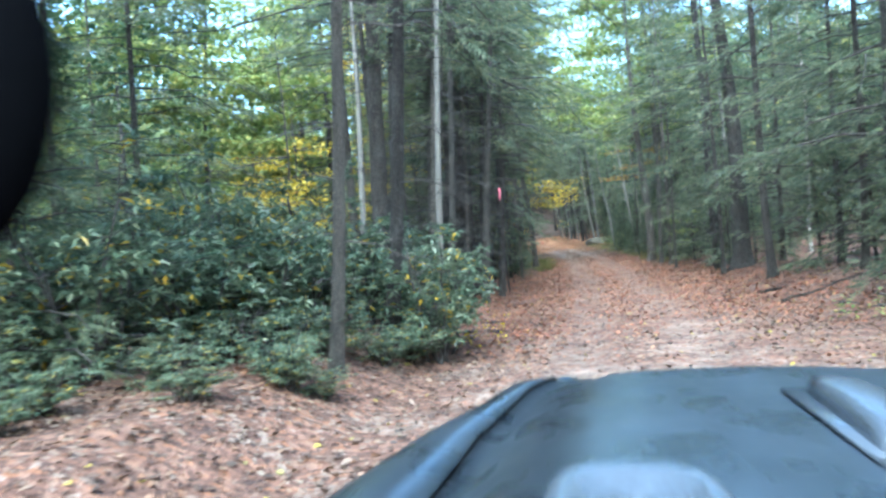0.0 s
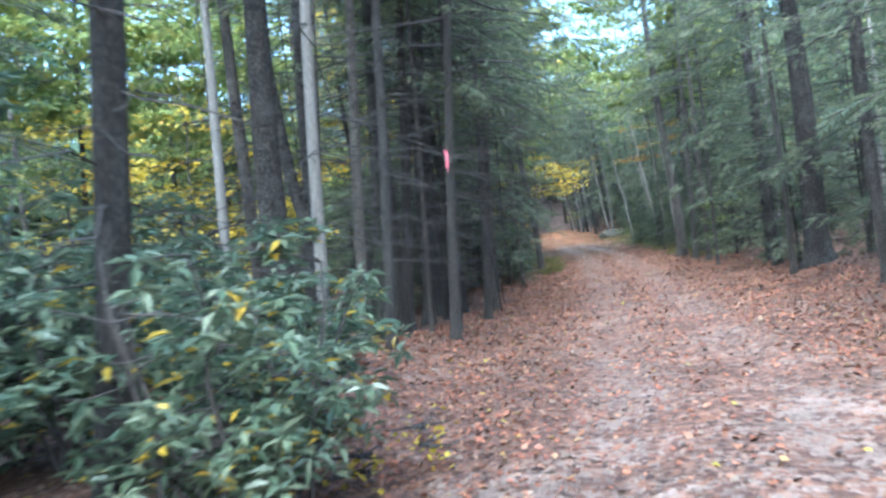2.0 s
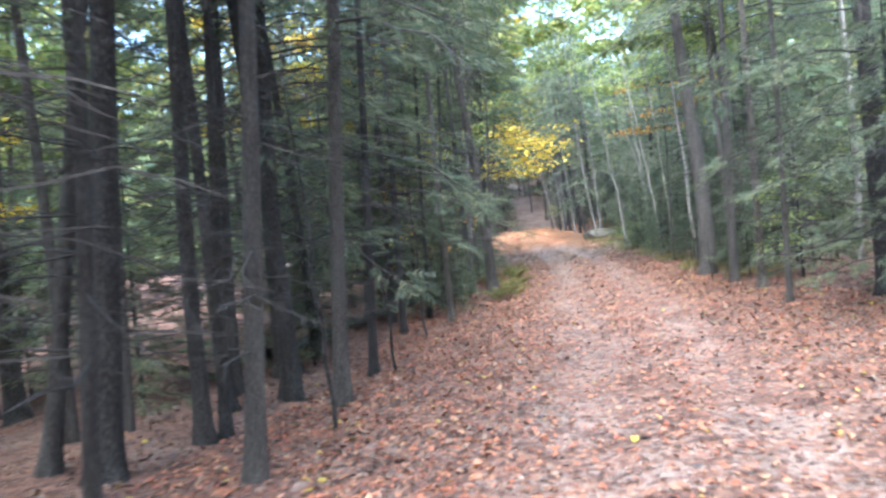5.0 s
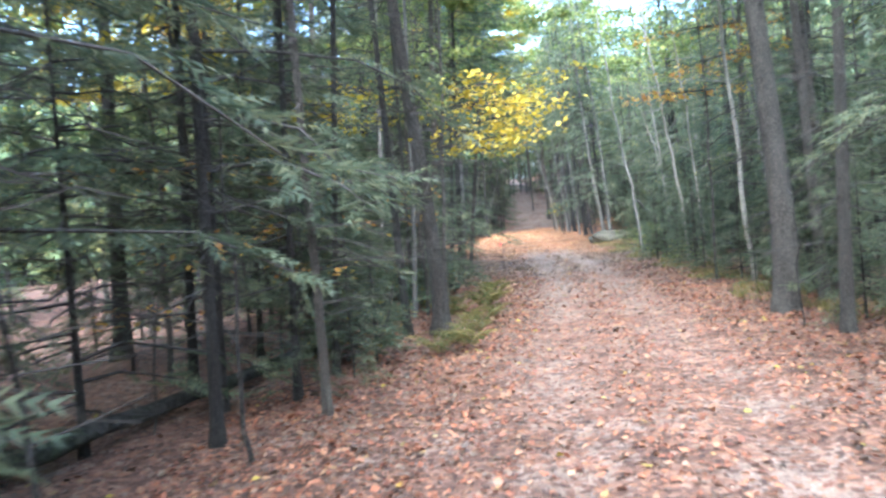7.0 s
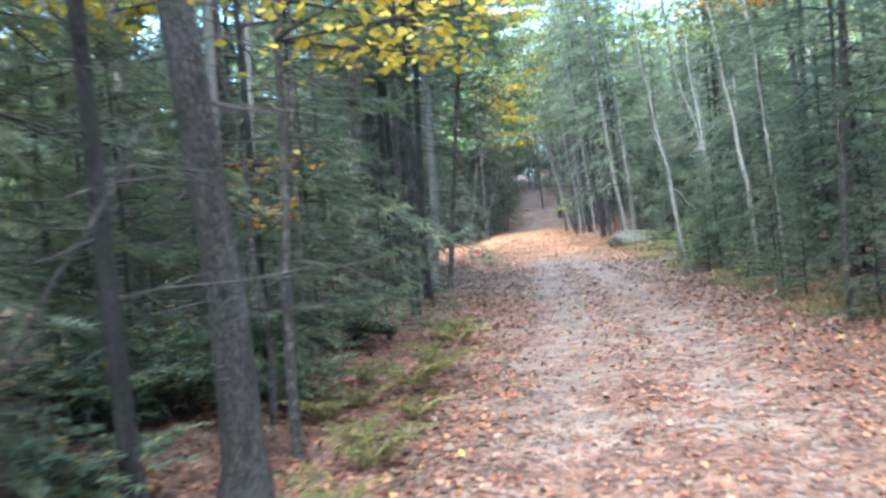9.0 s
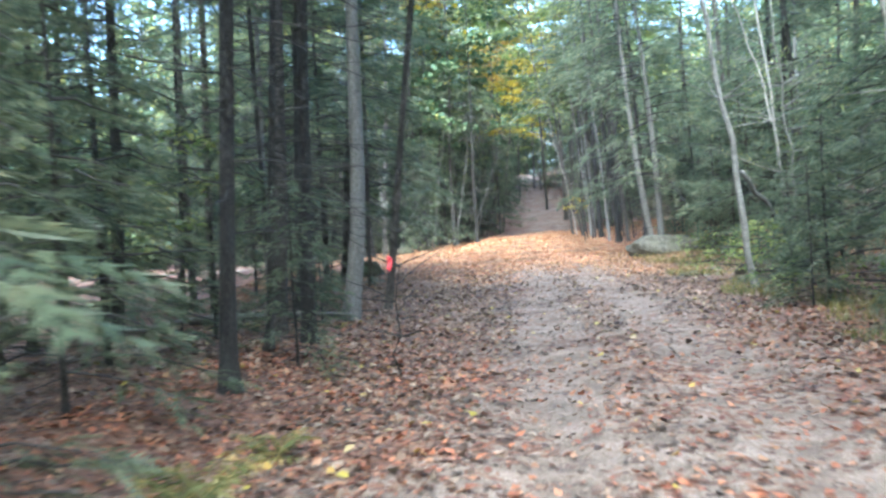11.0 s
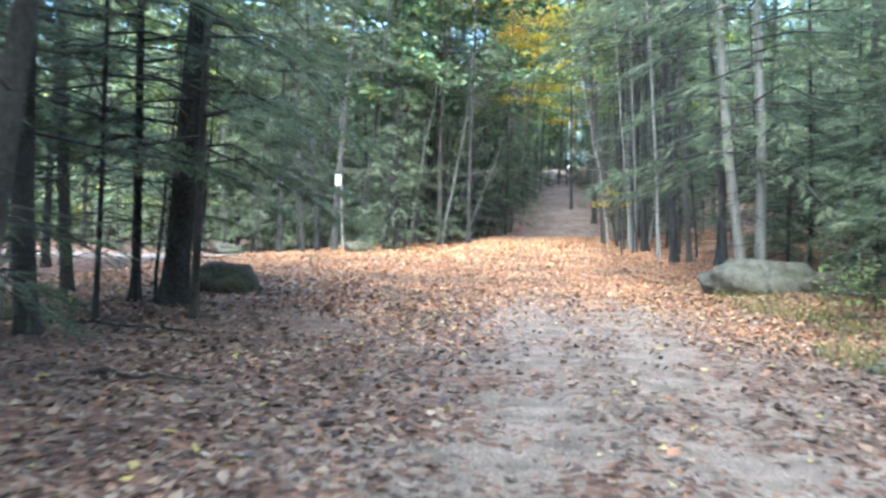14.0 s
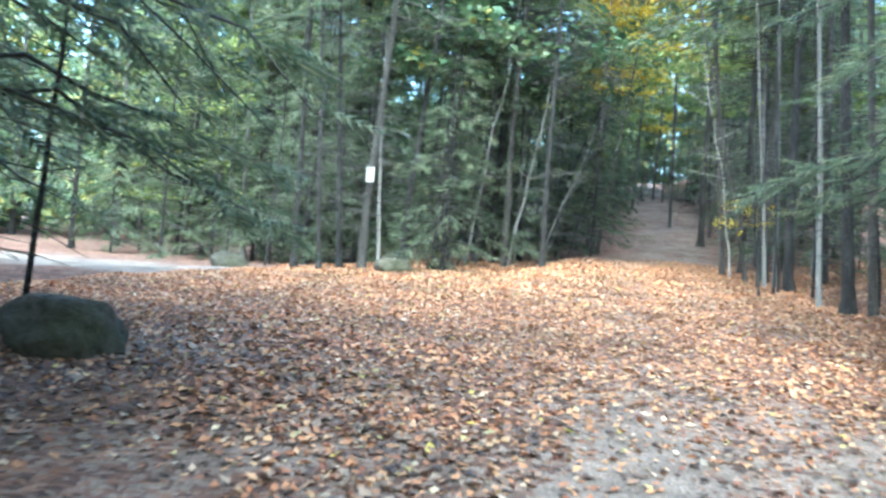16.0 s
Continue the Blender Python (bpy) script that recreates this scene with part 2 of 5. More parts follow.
def ground_z(x, y):
    x, y = np.asarray(x, float), np.asarray(y, float)
    d = off_road(x, y)
    z = np.interp(y, *ROAD_Z)
    z = z + (np.minimum(z, 0.9 + 0.01 * (y - 85)) - z) * smooth(-5, -13, d) * (y > 80)
    z = z + np.where(d < 0, np.interp(y, *LEFT) * smooth(-2.6, -4.2, d), np.interp(y, *RIGHT) * smooth(3, 5, d))
    z = z - 1.6 * smooth(-6, -18, d) * (1 - smooth(60, 90, y))
    z = z + np.clip(d - 7, 0, 60) * 0.05
    # ruts and small unevenness
    z = z - 0.05 * (np.exp(-((d + 0.75) / 0.28) ** 2) + np.exp(-((d - 0.85) / 0.28) ** 2)) * (y < 72)
    return z + 0.04 * np.sin(x * 1.7 + y * 0.9) * np.sin(y * 1.3 - x * 0.6) * smooth(1.5, 3.5, np.abs(d))


def mesh_object(name, verts, faces, material, parent=None, label="", shade=False):
    me = bpy.data.meshes.new(name)
    me.from_pydata([tuple(v) for v in verts], [], [tuple(f) for f in faces])
    me.materials.append(material)
    if shade:
        me.shade_smooth()
    ob = new(name, me)
    if parent:
        ob.parent = parent
    if label:
        ob["label"] = label
    return ob


def data_object(name, me, parent, scale=(1, 1, 1), label=""):
    ob = new(name, me)
    ob.parent, ob.scale = parent, scale
    if label:
        ob["label"] = label
    return ob


def build_ground():
    xs = np.unique(np.r_[-1800, -700, -300, -150, -90, -60, np.arange(-45, -12, 1.5), np.arange(-12, 20, 0.3), np.arange(20, 50, 1.5), 60, 90, 150, 300, 700, 1800])
    ys = np.unique(np.r_[-1800, -700, -300, -150, -90, -60, np.arange(-50, -6, 2), np.arange(-6, 112, 0.35), np.arange(112, 180, 1.5), 200, 250, 300, 700, 1800])
    gx, gy = np.meshgrid(xs, ys)
    gz = ground_z(gx, gy)
    nx, ny = len(xs), len(ys)
    i = np.arange(nx * ny).reshape(ny, nx)
    f = np.stack([i[:-1, :-1], i[:-1, 1:], i[1:, 1:], i[1:, :-1]], -1).reshape(-1, 4)
    ob = mesh_object("ground", np.stack([gx, gy, gz], -1).reshape(-1, 3), f.tolist(), GROUND, shade=True)
    d = off_road(gx, gy)
    rut = np.exp(-((d + 0.75) / 0.45) ** 2) + np.exp(-((d - 0.85) / 0.45) ** 2)
    bare = 0.1 * np.exp(-(d / 2.2) ** 4) + 0.3 * rut * smooth(125, 95, gy)
    bare += 0.45 * smooth(46, 56, gy) * smooth(81.5, 77, gy + 0.5 * np.sin(1.7 * gx)) * np.exp(-((d - 0.4) / 2.6) ** 4)
    bare += 0.5 * np.exp(-(((gx - 6.6) / 1.3) ** 2 + ((gy - 76.2) / 1.6) ** 2))
    bare += 0.5 * smooth(96, 106, gy) * np.exp(-(d / 2.2) ** 4)
    bare += 0.3 * smooth(20, 6, gy) * np.exp(-(d / 2.4) ** 4)
    # the gravel of the side road
    side = np.exp(-(((gx + 5) / 6.5) ** 4 + ((gy - 91) / 3.2) ** 4))
    bare += 1.4 * side
    gravel = side + 0.35 * smooth(24, 8, gy) + 0.5 * smooth(46, 58, gy) * smooth(84, 76, gy) * np.exp(-(d / 3.0) ** 4) + 0.5 * smooth(96, 106, gy) * np.exp(-(d / 2.4) ** 4)
    a = ob.data.attributes.new("bare", "FLOAT", "POINT")
    a.data.foreach_set("value", np.clip(bare, 0, 1).ravel().astype(np.float32))
    a = ob.data.attributes.new("gravel", "FLOAT", "POINT")
    a.data.foreach_set("value", np.clip(gravel, 0, 1).ravel().astype(np.float32))
    return tagged(ob, "forest floor and dirt track under brown and orange fallen leaves", "ground", kind="structure")


build_ground()


# ---- shapes for plants ----
def tube(pts, radii, sides=6, cap=True):
    """A bent, tapering tube: vertices and faces."""
    pts = np.asarray(pts, float)
    radii = np.asarray(radii, float)
    t = np.gradient(pts, axis=0)
    t /= np.linalg.norm(t, axis=1)[:, None] + 1e-9
    ref = np.where(np.abs(t[:, 2:3]) > 0.9, [[1.0, 0, 0]], [[0, 0, 1.0]])
    u = np.cross(ref, t)
    u /= np.linalg.norm(u, axis=1)[:, None] + 1e-9
    w = np.cross(t, u)
    a = np.arange(sides) * 2 * np.pi / sides
    ring = np.cos(a)[None, :, None] * u[:, None] + np.sin(a)[None, :, None] * w[:, None]
    v = (pts[:, None] + ring * radii[:, None, None]).reshape(-1, 3)
    f = []
    for k in range(len(pts) - 1):
        for s in range(sides):
            q = (s + 1) % sides
            f.append((k * sides + s, k * sides + q, (k + 1) * sides + q, (k + 1) * sides + s))
    if cap:
        f.append(tuple(range((len(pts) - 1) * sides, len(pts) * sides)))
    return v, f


class Heap:
    """Gathers many small pieces into one mesh."""

    def __init__(self):
        self.v, self.f, self.n = [], [], 0

    def add(self, v, f, link=None):
        """link: the number of an earlier vertex that the piece grows from."""
        if link is not None:
            f = [*f, (link - self.n, 0, 1)]
        self.v.append(np.asarray(v))
        self.f.extend(tuple(i + self.n for i in face) for face in f)
        self.n += len(v)

    def many(self, shape_v, shape_f, mats, at):
        """The same small shape at many places: mats (n,3,3), at (n,3)."""
        v = np.einsum("nij,kj->nki", mats, shape_v) + at[:, None]
        k = len(shape_v)
        f = np.asarray([tri for tri in shape_f])
        allf = f[None] + (np.arange(len(at)) * k)[:, None, None] + self.n
        self.v.append(v.reshape(-1, 3))
        self.f.extend(map(tuple, allf.reshape(-1, f.shape[1]).tolist()))
        self.n += len(at) * k

    def mesh(self, name, material, shade=False):
        me = bpy.data.meshes.new(name)
        me.from_pydata(np.concatenate(self.v).tolist() if self.v else [], [], self.f)
        me.materials.append(material)
        if shade:
            me.shade_smooth()
        return me


def pinnate(teeth=4, width=0.36, droop=0.18):
    """A flat feathery spray along +x, one long, drooping to its tip: a midrib with side twigs."""
    s = np.linspace(0, 1, teeth + 1)
    axis = np.stack([s, 0 * s, -droop * s**2], 1)
    v, f = [*axis, axis[-1] + (-0.5, 0.018, 0.02)], [(0, teeth, teeth + 1)]
    for k in range(teeth):
        w = width * (1 - 0.55 * s[k]) * (0.75 if k == 0 else 1)
        mid = axis[k] + 0.62 * (axis[k + 1] - axis[k])
        v.append(mid)
        m = len(v) - 1
        for side in (-1, 1):
            v.append((axis[k] + axis[k + 1]) / 2 + (0.17, side * w, -0.05))
            f.append((k, m, len(v) - 1) if side > 0 else (m, k, len(v) - 1))
    return np.array(v), f


def blade(length=1.0, width=0.36, fold=0.1):
    """A leaf folded along its middle, one long, along +x."""
    v = np.array([(0, 0, 0), (0.45, width / 2, fold), (1, 0, -0.08), (0.45, -width / 2, fold)]) * length
    return v, [(0, 2, 1), (0, 3, 2)]


SPRAY, SPRAY_FINE = pinnate(5, 0.27, 0.12), pinnate(5, 0.25, 0.12)
LEAF = blade()


def turns(yaw, pitch, roll, size):
    """Turns and sizes for many small pieces: yaw about z, pitch up, roll about its own length."""
    cy, sy, cp, sp, cr, sr = np.cos(yaw), np.sin(yaw), np.cos(pitch), np.sin(pitch), np.cos(roll), np.sin(roll)
    z, o = 0 * yaw, 0 * yaw + 1
    rz = np.array([[cy, -sy, z], [sy, cy, z], [z, z, o]]).transpose(2, 0, 1)
    ry = np.array([[cp, z, -sp], [z, o, z], [sp, z, cp]]).transpose(2, 0, 1)
    rx = np.array([[o, z, z], [z, cr, -sr], [z, sr, cr]]).transpose(2, 0, 1)
    return rz @ ry @ rx * np.asarray(size)[:, None, None]


def conifer_crown(seed, height, low, reach, boughs, per_bough, spray, dead_from=None, dead=0, size=0.34):
    """Limbs and needles of a hemlock on a trunk of that height; needles from low upwards, bare twigs from dead_from to low."""
    r = np.random.default_rng(seed)
    wood, needles = Heap(), Heap()
    core = np.linspace(0.1, height, 24)
    wood.add(*tube(np.stack([0 * core, 0 * core, core], 1), np.full(24, 0.012), 3, False))

    def hub(z):
        return 3 * int(np.clip(round((z - 0.1) / (height - 0.1) * 23), 0, 23))

    for k in range(boughs):
        u = (k + r.random()) / boughs
        z = low + (height - low) * u**0.85
        length = reach * (1 - 0.85 * (z - low) / (height - low)) * r.uniform(0.6, 1.15) + 0.25
        a = r.uniform(0, 2 * np.pi)
        s = np.linspace(0, 1, 5)
        lift, droop = r.uniform(-0.05, 0.22), r.uniform(0.18, 0.42)
        out = length * s
        bend = r.normal(0, 0.3)
        pts = np.stack([out * np.cos(a + bend * s), out * np.sin(a + bend * s), z + length * (lift * s - droop * s**2)], 1)
        pts[1:] += r.normal(0, 0.03 * length, (4, 3))
        wood.add(*tube(pts, 0.017 * (length / 2) ** 0.6 * (1 - 0.85 * s) + 0.003, 4, False), hub(z))
        n = max(4, int(per_bough * length / reach * (1 if z < 9 else 0.7)))
        q = 0.12 + 0.88 * r.random(n) ** 0.8
        at = np.stack([np.interp(q, s, pts[:, c]) for c in range(3)], 1)
        side = r.choice([-1, 1], n)
        spread = r.uniform(0.2, 1.1, n) * side
        yaw = a + bend + spread
        lateral = length * 0.24 * (1.15 - q) * r.random(n) * 1.4
        at[:, 0] += lateral * np.cos(yaw)
        at[:, 1] += lateral * np.sin(yaw)
        at[:, 2] -= lateral * r.uniform(0, 0.35, n) + r.uniform(-0.03, 0.07, n)
        needles.many(*spray, turns(yaw, r.normal(-0.2, 0.24, n), r.normal(0, 0.5, n), size * r.uniform(0.5, 1.2, n)), at)
    for k in range(dead):
        z = r.uniform(dead_from, max(low, dead_from + 0.5) + 1.5)
        a, length = r.uniform(0, 2 * np.pi), r.uniform(0.25, 1.5)
        s = np.linspace(0, 1, 4)
        pts = np.stack([length * s * np.cos(a), length * s * np.sin(a), z + length * (r.uniform(-0.25, 0.25) * s - 0.15 * s**2)], 1)
        pts[1:] += r.normal(0, 0.04, (3, 3))
        base = wood.n
        wood.add(*tube(pts, 0.008 * (1 - 0.8 * s) + 0.002, 3, False), hub(z))
        for _ in range(2):
            i = r.integers(1, 3)
            b = pts[i]
            a2, l2 = a + r.uniform(-1, 1), length * r.uniform(0.25, 0.5)
            e = b + l2 * np.array([np.cos(a2), np.sin(a2), r.uniform(-0.4, 0.2)])
            wood.add(*tube([b, (b + e) / 2 + (0, 0, 0.02), e], [0.005, 0.004, 0.002], 3, False), base + 3 * i)
    return wood, needles


def trunk_mesh(name, seed, height, material, flare=1.7, bow=0.25, sides=10):
    """A trunk of one metre's width at breast height, on the z axis."""
    r = np.random.default_rng(seed)
    z = np.r_[-0.4, 0, 0.12, 0.3, 0.6, 1.0, np.linspace(1.6, height, 14)]
    rad = 0.5 * (1 - 0.85 * np.clip(z / height, 0, 1) ** 1.1) + 0.5 * (flare - 1) * np.exp(-np.clip(z, 0, None) / 0.22)
    ph = r.uniform(0, 6.28, 2)
    pts = np.stack([bow * np.sin(z / height * 4 + ph[0]) * (z > 0) * np.clip(z, 0, 2) / 2, bow * np.sin(z / height * 5 + ph[1]) * np.clip(z, 0, 2) / 2, z], 1)
    pts[:, :2] -= pts[1, :2]
    v, f = tube(pts, rad, sides)
    v = v.reshape(len(z), sides, 3)
    lob = r.uniform(0, 6.28, 3)
    a = np.arange(sides) * 2 * np.pi / sides
    for k, zz in enumerate(z):
        amp = 0.22 * np.exp(-max(zz, 0) / 0.25) + 0.05
        wob = 1 + amp * (np.sin(3 * a + lob[0]) + 0.6 * np.sin(5 * a + lob[1])) * 0.6 + r.normal(0, 0.02, sides)
        v[k, :, :2] = pts[k, :2] + (v[k, :, :2] - pts[k, :2]) * wob[:, None]
    me = bpy.data.meshes.new(name)
    me.from_pydata(v.reshape(-1, 3).tolist(), [], f)
    me.materials.append(material)
    me.shade_smooth()
    return me


TALL = 15.0
TRUNKS = {
    "dark": [trunk_mesh("trunk", s, TALL, BARK_DARK) for s in (1, 2, 3)],
    "grey": [trunk_mesh("trunk", s, TALL, BARK_GREY, 1.4) for s in (4, 5)],
    "pale": [trunk_mesh("trunk", s, TALL, BARK_PALE, 1.25, 0.6) for s in (6, 7)],
    "moss": [trunk_mesh("trunk", 8, TALL, BARK_MOSS, 1.9)],
}


def crown_set(specs):
    out = []
    for spec in specs:
        limbs, needles = conifer_crown(*spec)
        out.append((limbs.mesh("branchwork", TWIG), needles.mesh("crown", NEEDLES)))
    return out


CROWNS = {
    # seed, height, low, reach, boughs, sprays a bough, spray, twigs from, twigs, size
    "low": crown_set([(s, TALL, 0.7, 2.9, 80, 50, SPRAY_FINE, 0.5, 10, 0.36) for s in (11, 12, 13)]),
    "high": crown_set([(s, TALL, 2.2, 3.0, 78, 52, SPRAY_FINE, 0.8, 40, 0.37) for s in (14, 15, 16)]),
    "bare": crown_set([(s, TALL, 6.3, 2.3, 38, 30, SPRAY, 1.0, 60, 0.42) for s in (17, 18, 25)]),
    "tall": crown_set([(s, TALL, 4.3, 3.3, 60, 46, SPRAY_FINE, 1.0, 44, 0.36) for s in (26, 27)]),
    "young": crown_set([(s, 5.0, 0.4, 1.6, 52, 30, SPRAY, 0.2, 8, 0.28) for s in (19, 20, 21)]),
}
YOUNG_TRUNK = [trunk_mesh("trunk", 9, 5.0, BARK_DARK, 1.3, 0.3, 7)]
COUNT = {"n": 0}
LABELS = {
    "low": "hemlock tree with drooping green boughs down to the ground",
    "high": "tall hemlock with bare lower twigs and green upper boughs",
    "bare": "tall dark conifer trunk with dead bare lower branches",
    "tall": "tall dark conifer with green boughs high over the track",
}


def tree(x, y, width, kind="high", bark="dark", lean=(0, 0), size=1.0, label="", full=False):
    """A tall conifer: lean in degrees to +x and to +y."""
    COUNT["n"] += 1
    k = COUNT["n"]
    gap = abs(float(off_road(x, y)))
    if y < 76 and gap < 4.6 and not full:
        kind = "bare"
    elif kind == "low" and gap < 6.2 and y < 90:
        kind = "high"
    e = new("bare_conifer" if kind == "bare" else "hemlock_tree")
    e.matrix_basis = pose(x, y, float(ground_z(x, y)) - 0.03, -lean[1], lean[0], 0)
    spin = Matrix.Rotation(k * 2.4, 4, "Z")
    t = data_object("trunk", TRUNKS[bark][k % len(TRUNKS[bark])], e)
    t.matrix_basis = spin @ Matrix.Diagonal((0.88 * width, 0.88 * width, size, 1))
    limbs, crown = CROWNS[kind][k % len(CROWNS[kind])]
    for nm, me in (("branchwork", limbs), ("crown", crown)):
        o = data_object(nm, me, e)
        o.matrix_basis = spin @ Matrix.Diagonal((size, size, size, 1))
    return tagged(e, label or LABELS[kind], "tree", "trees of the forest")


def young_tree(x, y, size=1.0, lean=(0, 0)):
    COUNT["n"] += 1
    k = COUNT["n"]
    e = new("young_hemlock")
    e.matrix_basis = pose(x, y, float(ground_z(x, y)) - 0.03, -lean[1], lean[0], 0)
    spin = Matrix.Rotation(k * 2.4, 4, "Z")
    t = data_object("trunk", YOUNG_TRUNK[0], e)
    t.matrix_basis = spin @ Matrix.Diagonal((0.085 * size, 0.085 * size, size, 1))
    limbs, crown = CROWNS["young"][k % 3]
    for nm, me in (("branchwork", limbs), ("crown", crown)):
        o = data_object(nm, me, e)
        o.matrix_basis = spin @ Matrix.Diagonal((size, size, size, 1))
    return tagged(e, "young hemlock with feathery green sprays to the ground", "tree", "young hemlocks")


# ---- trees beside the track ----
PINES_LEFT = [
    (-1.3, 10.2, 0.18, "grey", 5), (-0.85, 13.1, 0.24, "dark", 6), (-0.15, 16.5, 0.14, "pale", 5),
    (-1.33, 21.4, 0.52, "dark", 1), (-0.25, 21.4, 0.20, "grey", 4), (0.12, 21.1, 0.18, "grey", 4), (-0.35, 26.0, 0.40, "moss", 3),
    (0.1, 25.8, 0.22, "dark", 5), (0.36, 29.1, 0.29, "dark", 5), (0.98, 23.6, 0.20, "grey", 6), (1.05, 27.0, 0.12, "dark", 4), (0.55, 32.6, 0.20, "dark", -2),
    (1.2, 33.6, 0.27, "dark", -3), (1.72, 28.6, 0.19, "grey", 4), (2.0, 32.2, 0.22, "grey", 4), (2.1, 35.6, 0.16, "dark", 3), (-0.2, 30.6, 0.15, "dark", 1), (0.9, 31.0, 0.13, "dark", 3), (0.2, 34.6, 0.2, "dark", 2),
]
GREEN_TOPPED = {(-0.85, 13.1), (0.98, 23.6), (1.72, 28.6), (2.0, 32.2), (0.1, 25.8)}
for x, y, w, bark, lean in PINES_LEFT:
    tree(x, y, w, "tall" if (x, y) in GREEN_TOPPED else "bare", bark, (lean, 0), full=(x, y) in GREEN_TOPPED)
def forked_tree(x, y):
    """A stout conifer that parts into two limbs above head height."""
    e = new("forked_tree")
    e.location = (x, y, float(ground_z(x, y)) - 0.05)
    s = np.linspace(0, 1, 9)[:, None]
    hp = Heap()
    hp.add(*tube([(0, 0, -0.3), (0, 0, 0.05), (0.02, 0, 0.35), (0.05, 0, 1.0), (0.08, 0, 1.7), (0.1, 0, 2.35)], [0.42, 0.34, 0.25, 0.21, 0.2, 0.19], 12, False))
    hp.add(*tube(np.array((0.02, 0, 2.1)) + np.concatenate([-0.62 * s**0.6 + 0.25 * s**2, 0.1 * s, 6.5 * s], 1), 0.12 - 0.075 * s[:, 0], 9))
    hp.add(*tube(np.array((0.12, 0, 2.2)) + np.concatenate([0.24 * s**0.7 + 0.5 * s**2, -0.1 * s, 9.0 * s], 1), 0.14 - 0.09 * s[:, 0], 9))
    data_object("trunk", hp.mesh("trunk", BARK_DARK, True), e)
    for nm, me in zip(("branchwork", "crown"), CROWNS["bare"][0]):
        data_object(nm, me, e)
    return tagged(e, "dark forked conifer with two limbs from one stout base", "tree", "trees of the forest")


forked_tree(-1.25, 23.5)
PINES_LEFT_FAR = [
    (3.4, 40.5, 0.12, "grey", 0), (-2.2, 23.9, 0.3, "dark", 0), (-4.3, 37.4, 0.4, "dark", 0), (-6.4, 39.8, 0.35, "dark", 0),
    (-5.6, 39.0, 0.36, "dark", 1), (0.65, 36.3, 0.38, "dark", 1), (0.98, 37.6, 0.19, "dark", -4), (-0.7, 41.1, 0.17, "dark", -3),
    (-0.5, 45.3, 0.30, "dark", 2), (2.43, 39.6, 0.14, "dark", 1), (1.55, 42.0, 0.14, "dark", 2), (2.14, 40.9, 0.18, "dark", 1), (2.93, 41.4, 0.10, "dark", 2), (3.24, 42.6, 0.10, "dark", 4),
]
for x, y, w, bark, lean in PINES_LEFT_FAR:
    tree(x, y, w, "bare" if y < 30 or x > 2.4 else "high", bark, (lean, 0))
TREES_LEFT_MID = [
    (4.64, 46.45, 0.31, "dark", -4), (4.1, 47.9, 0.11, "pale", 3), (4.05, 46.0, 0.15, "dark", -2), (4.0, 50.2, 0.09, "dark", 0), (3.1, 53.5, 0.13, "pale", 3),
    (5.12, 58.4, 0.17, "dark", 3), (5.25, 61.8, 0.19, "dark", 2), (4.9, 61.1, 0.11, "dark", 4), (3.74, 69.6, 0.28, "dark", 3),
    (5.2, 66.2, 0.33, "pale", 3), (4.12, 68.4, 0.24, "dark", 1), (3.18, 69.3, 0.12, "dark", -1), (5.65, 68.4, 0.18, "grey", 8), (3.18, 74.0, 0.30, "grey", -1),
    (3.66, 77.5, 0.46, "dark", 5), (3.08, 77.5, 0.17, "dark", 0), (4.5, 76.0, 0.14, "grey", 1), (3.28, 75.6, 0.09, "grey", 1), (1.33, 78.9, 0.25, "grey", -2),
]
for x, y, w, bark, lean in TREES_LEFT_MID:
    tree(x, y, w, "bare" if 55 < y < 70 else "high", bark, (lean, 0))
TREES_RIGHT = [
    (8.6, 24.2, 0.26, "dark", 0), (9.95, 30.6, 0.70, "dark", -2), (9.2, 30.4, 0.16, "dark", 0), (10.2, 34.4, 0.26, "dark", 0), (11.4, 38.1, 0.48, "dark", -1),
    (9.6, 38.2, 0.13, "grey", 1), (10.15, 41.2, 0.20, "grey", 1), (10.2, 43.2, 0.22, "grey", 2), (10.38, 46.0, 0.48, "grey", -1),
    (11.4, 46.9, 0.22, "grey", -1), (13.75, 82.7, 0.25, "pale", -5), (13.95, 82.1, 0.25, "pale", -4), (14.4, 87.2, 0.24, "dark", -2),
    (13.6, 89.0, 0.26, "dark", -4), (13.4, 90.2, 0.13, "pale", -5), (13.95, 88.7, 0.18, "grey", -5), (13.3, 93.9, 0.11, "pale", -3), (13.2, 94.5, 0.11, "pale", -5), (13.5, 93.4, 0.24, "dark", -2), (14.2, 85.9, 0.18, "grey", -5),
]
for x, y, w, bark, lean in TREES_RIGHT:
    over = (x, y) in {(8.6, 24.2), (10.15, 41.2)}
    tree(x, y, w, "tall" if over else "bare" if y > 85 else "high", bark, (lean, 0), full=over)
TREES_CLEARING = [
    (3.3, 94.1, 0.24, "grey", 3), (4.1, 95.0, 0.16, "dark", 5), (4.5, 98.0, 0.12, "grey", 6), (5.65, 98.8, 0.18, "grey", 4), (5.85, 101.2, 0.14, "dark", 2), (6.0, 106.1, 0.14, "grey", 6), (2.8, 93.8, 0.15, "dark", -4), (2.45, 93.2, 0.14, "dark", -3), (1.3, 94.8, 0.18, "dark", 0), (-2.9, 102.4, 0.22, "pale", -3),
    (7.05, 109.5, 0.15, "dark", 20), (12.7, 97.8, 0.18, "grey", -6), (12.95, 95.5, 0.10, "grey", -13), (13.5, 96.3, 0.26, "grey", 0), (13.9, 112.0, 0.3, "dark", 0), (13.5, 99.5, 0.2, "dark", 0),
]
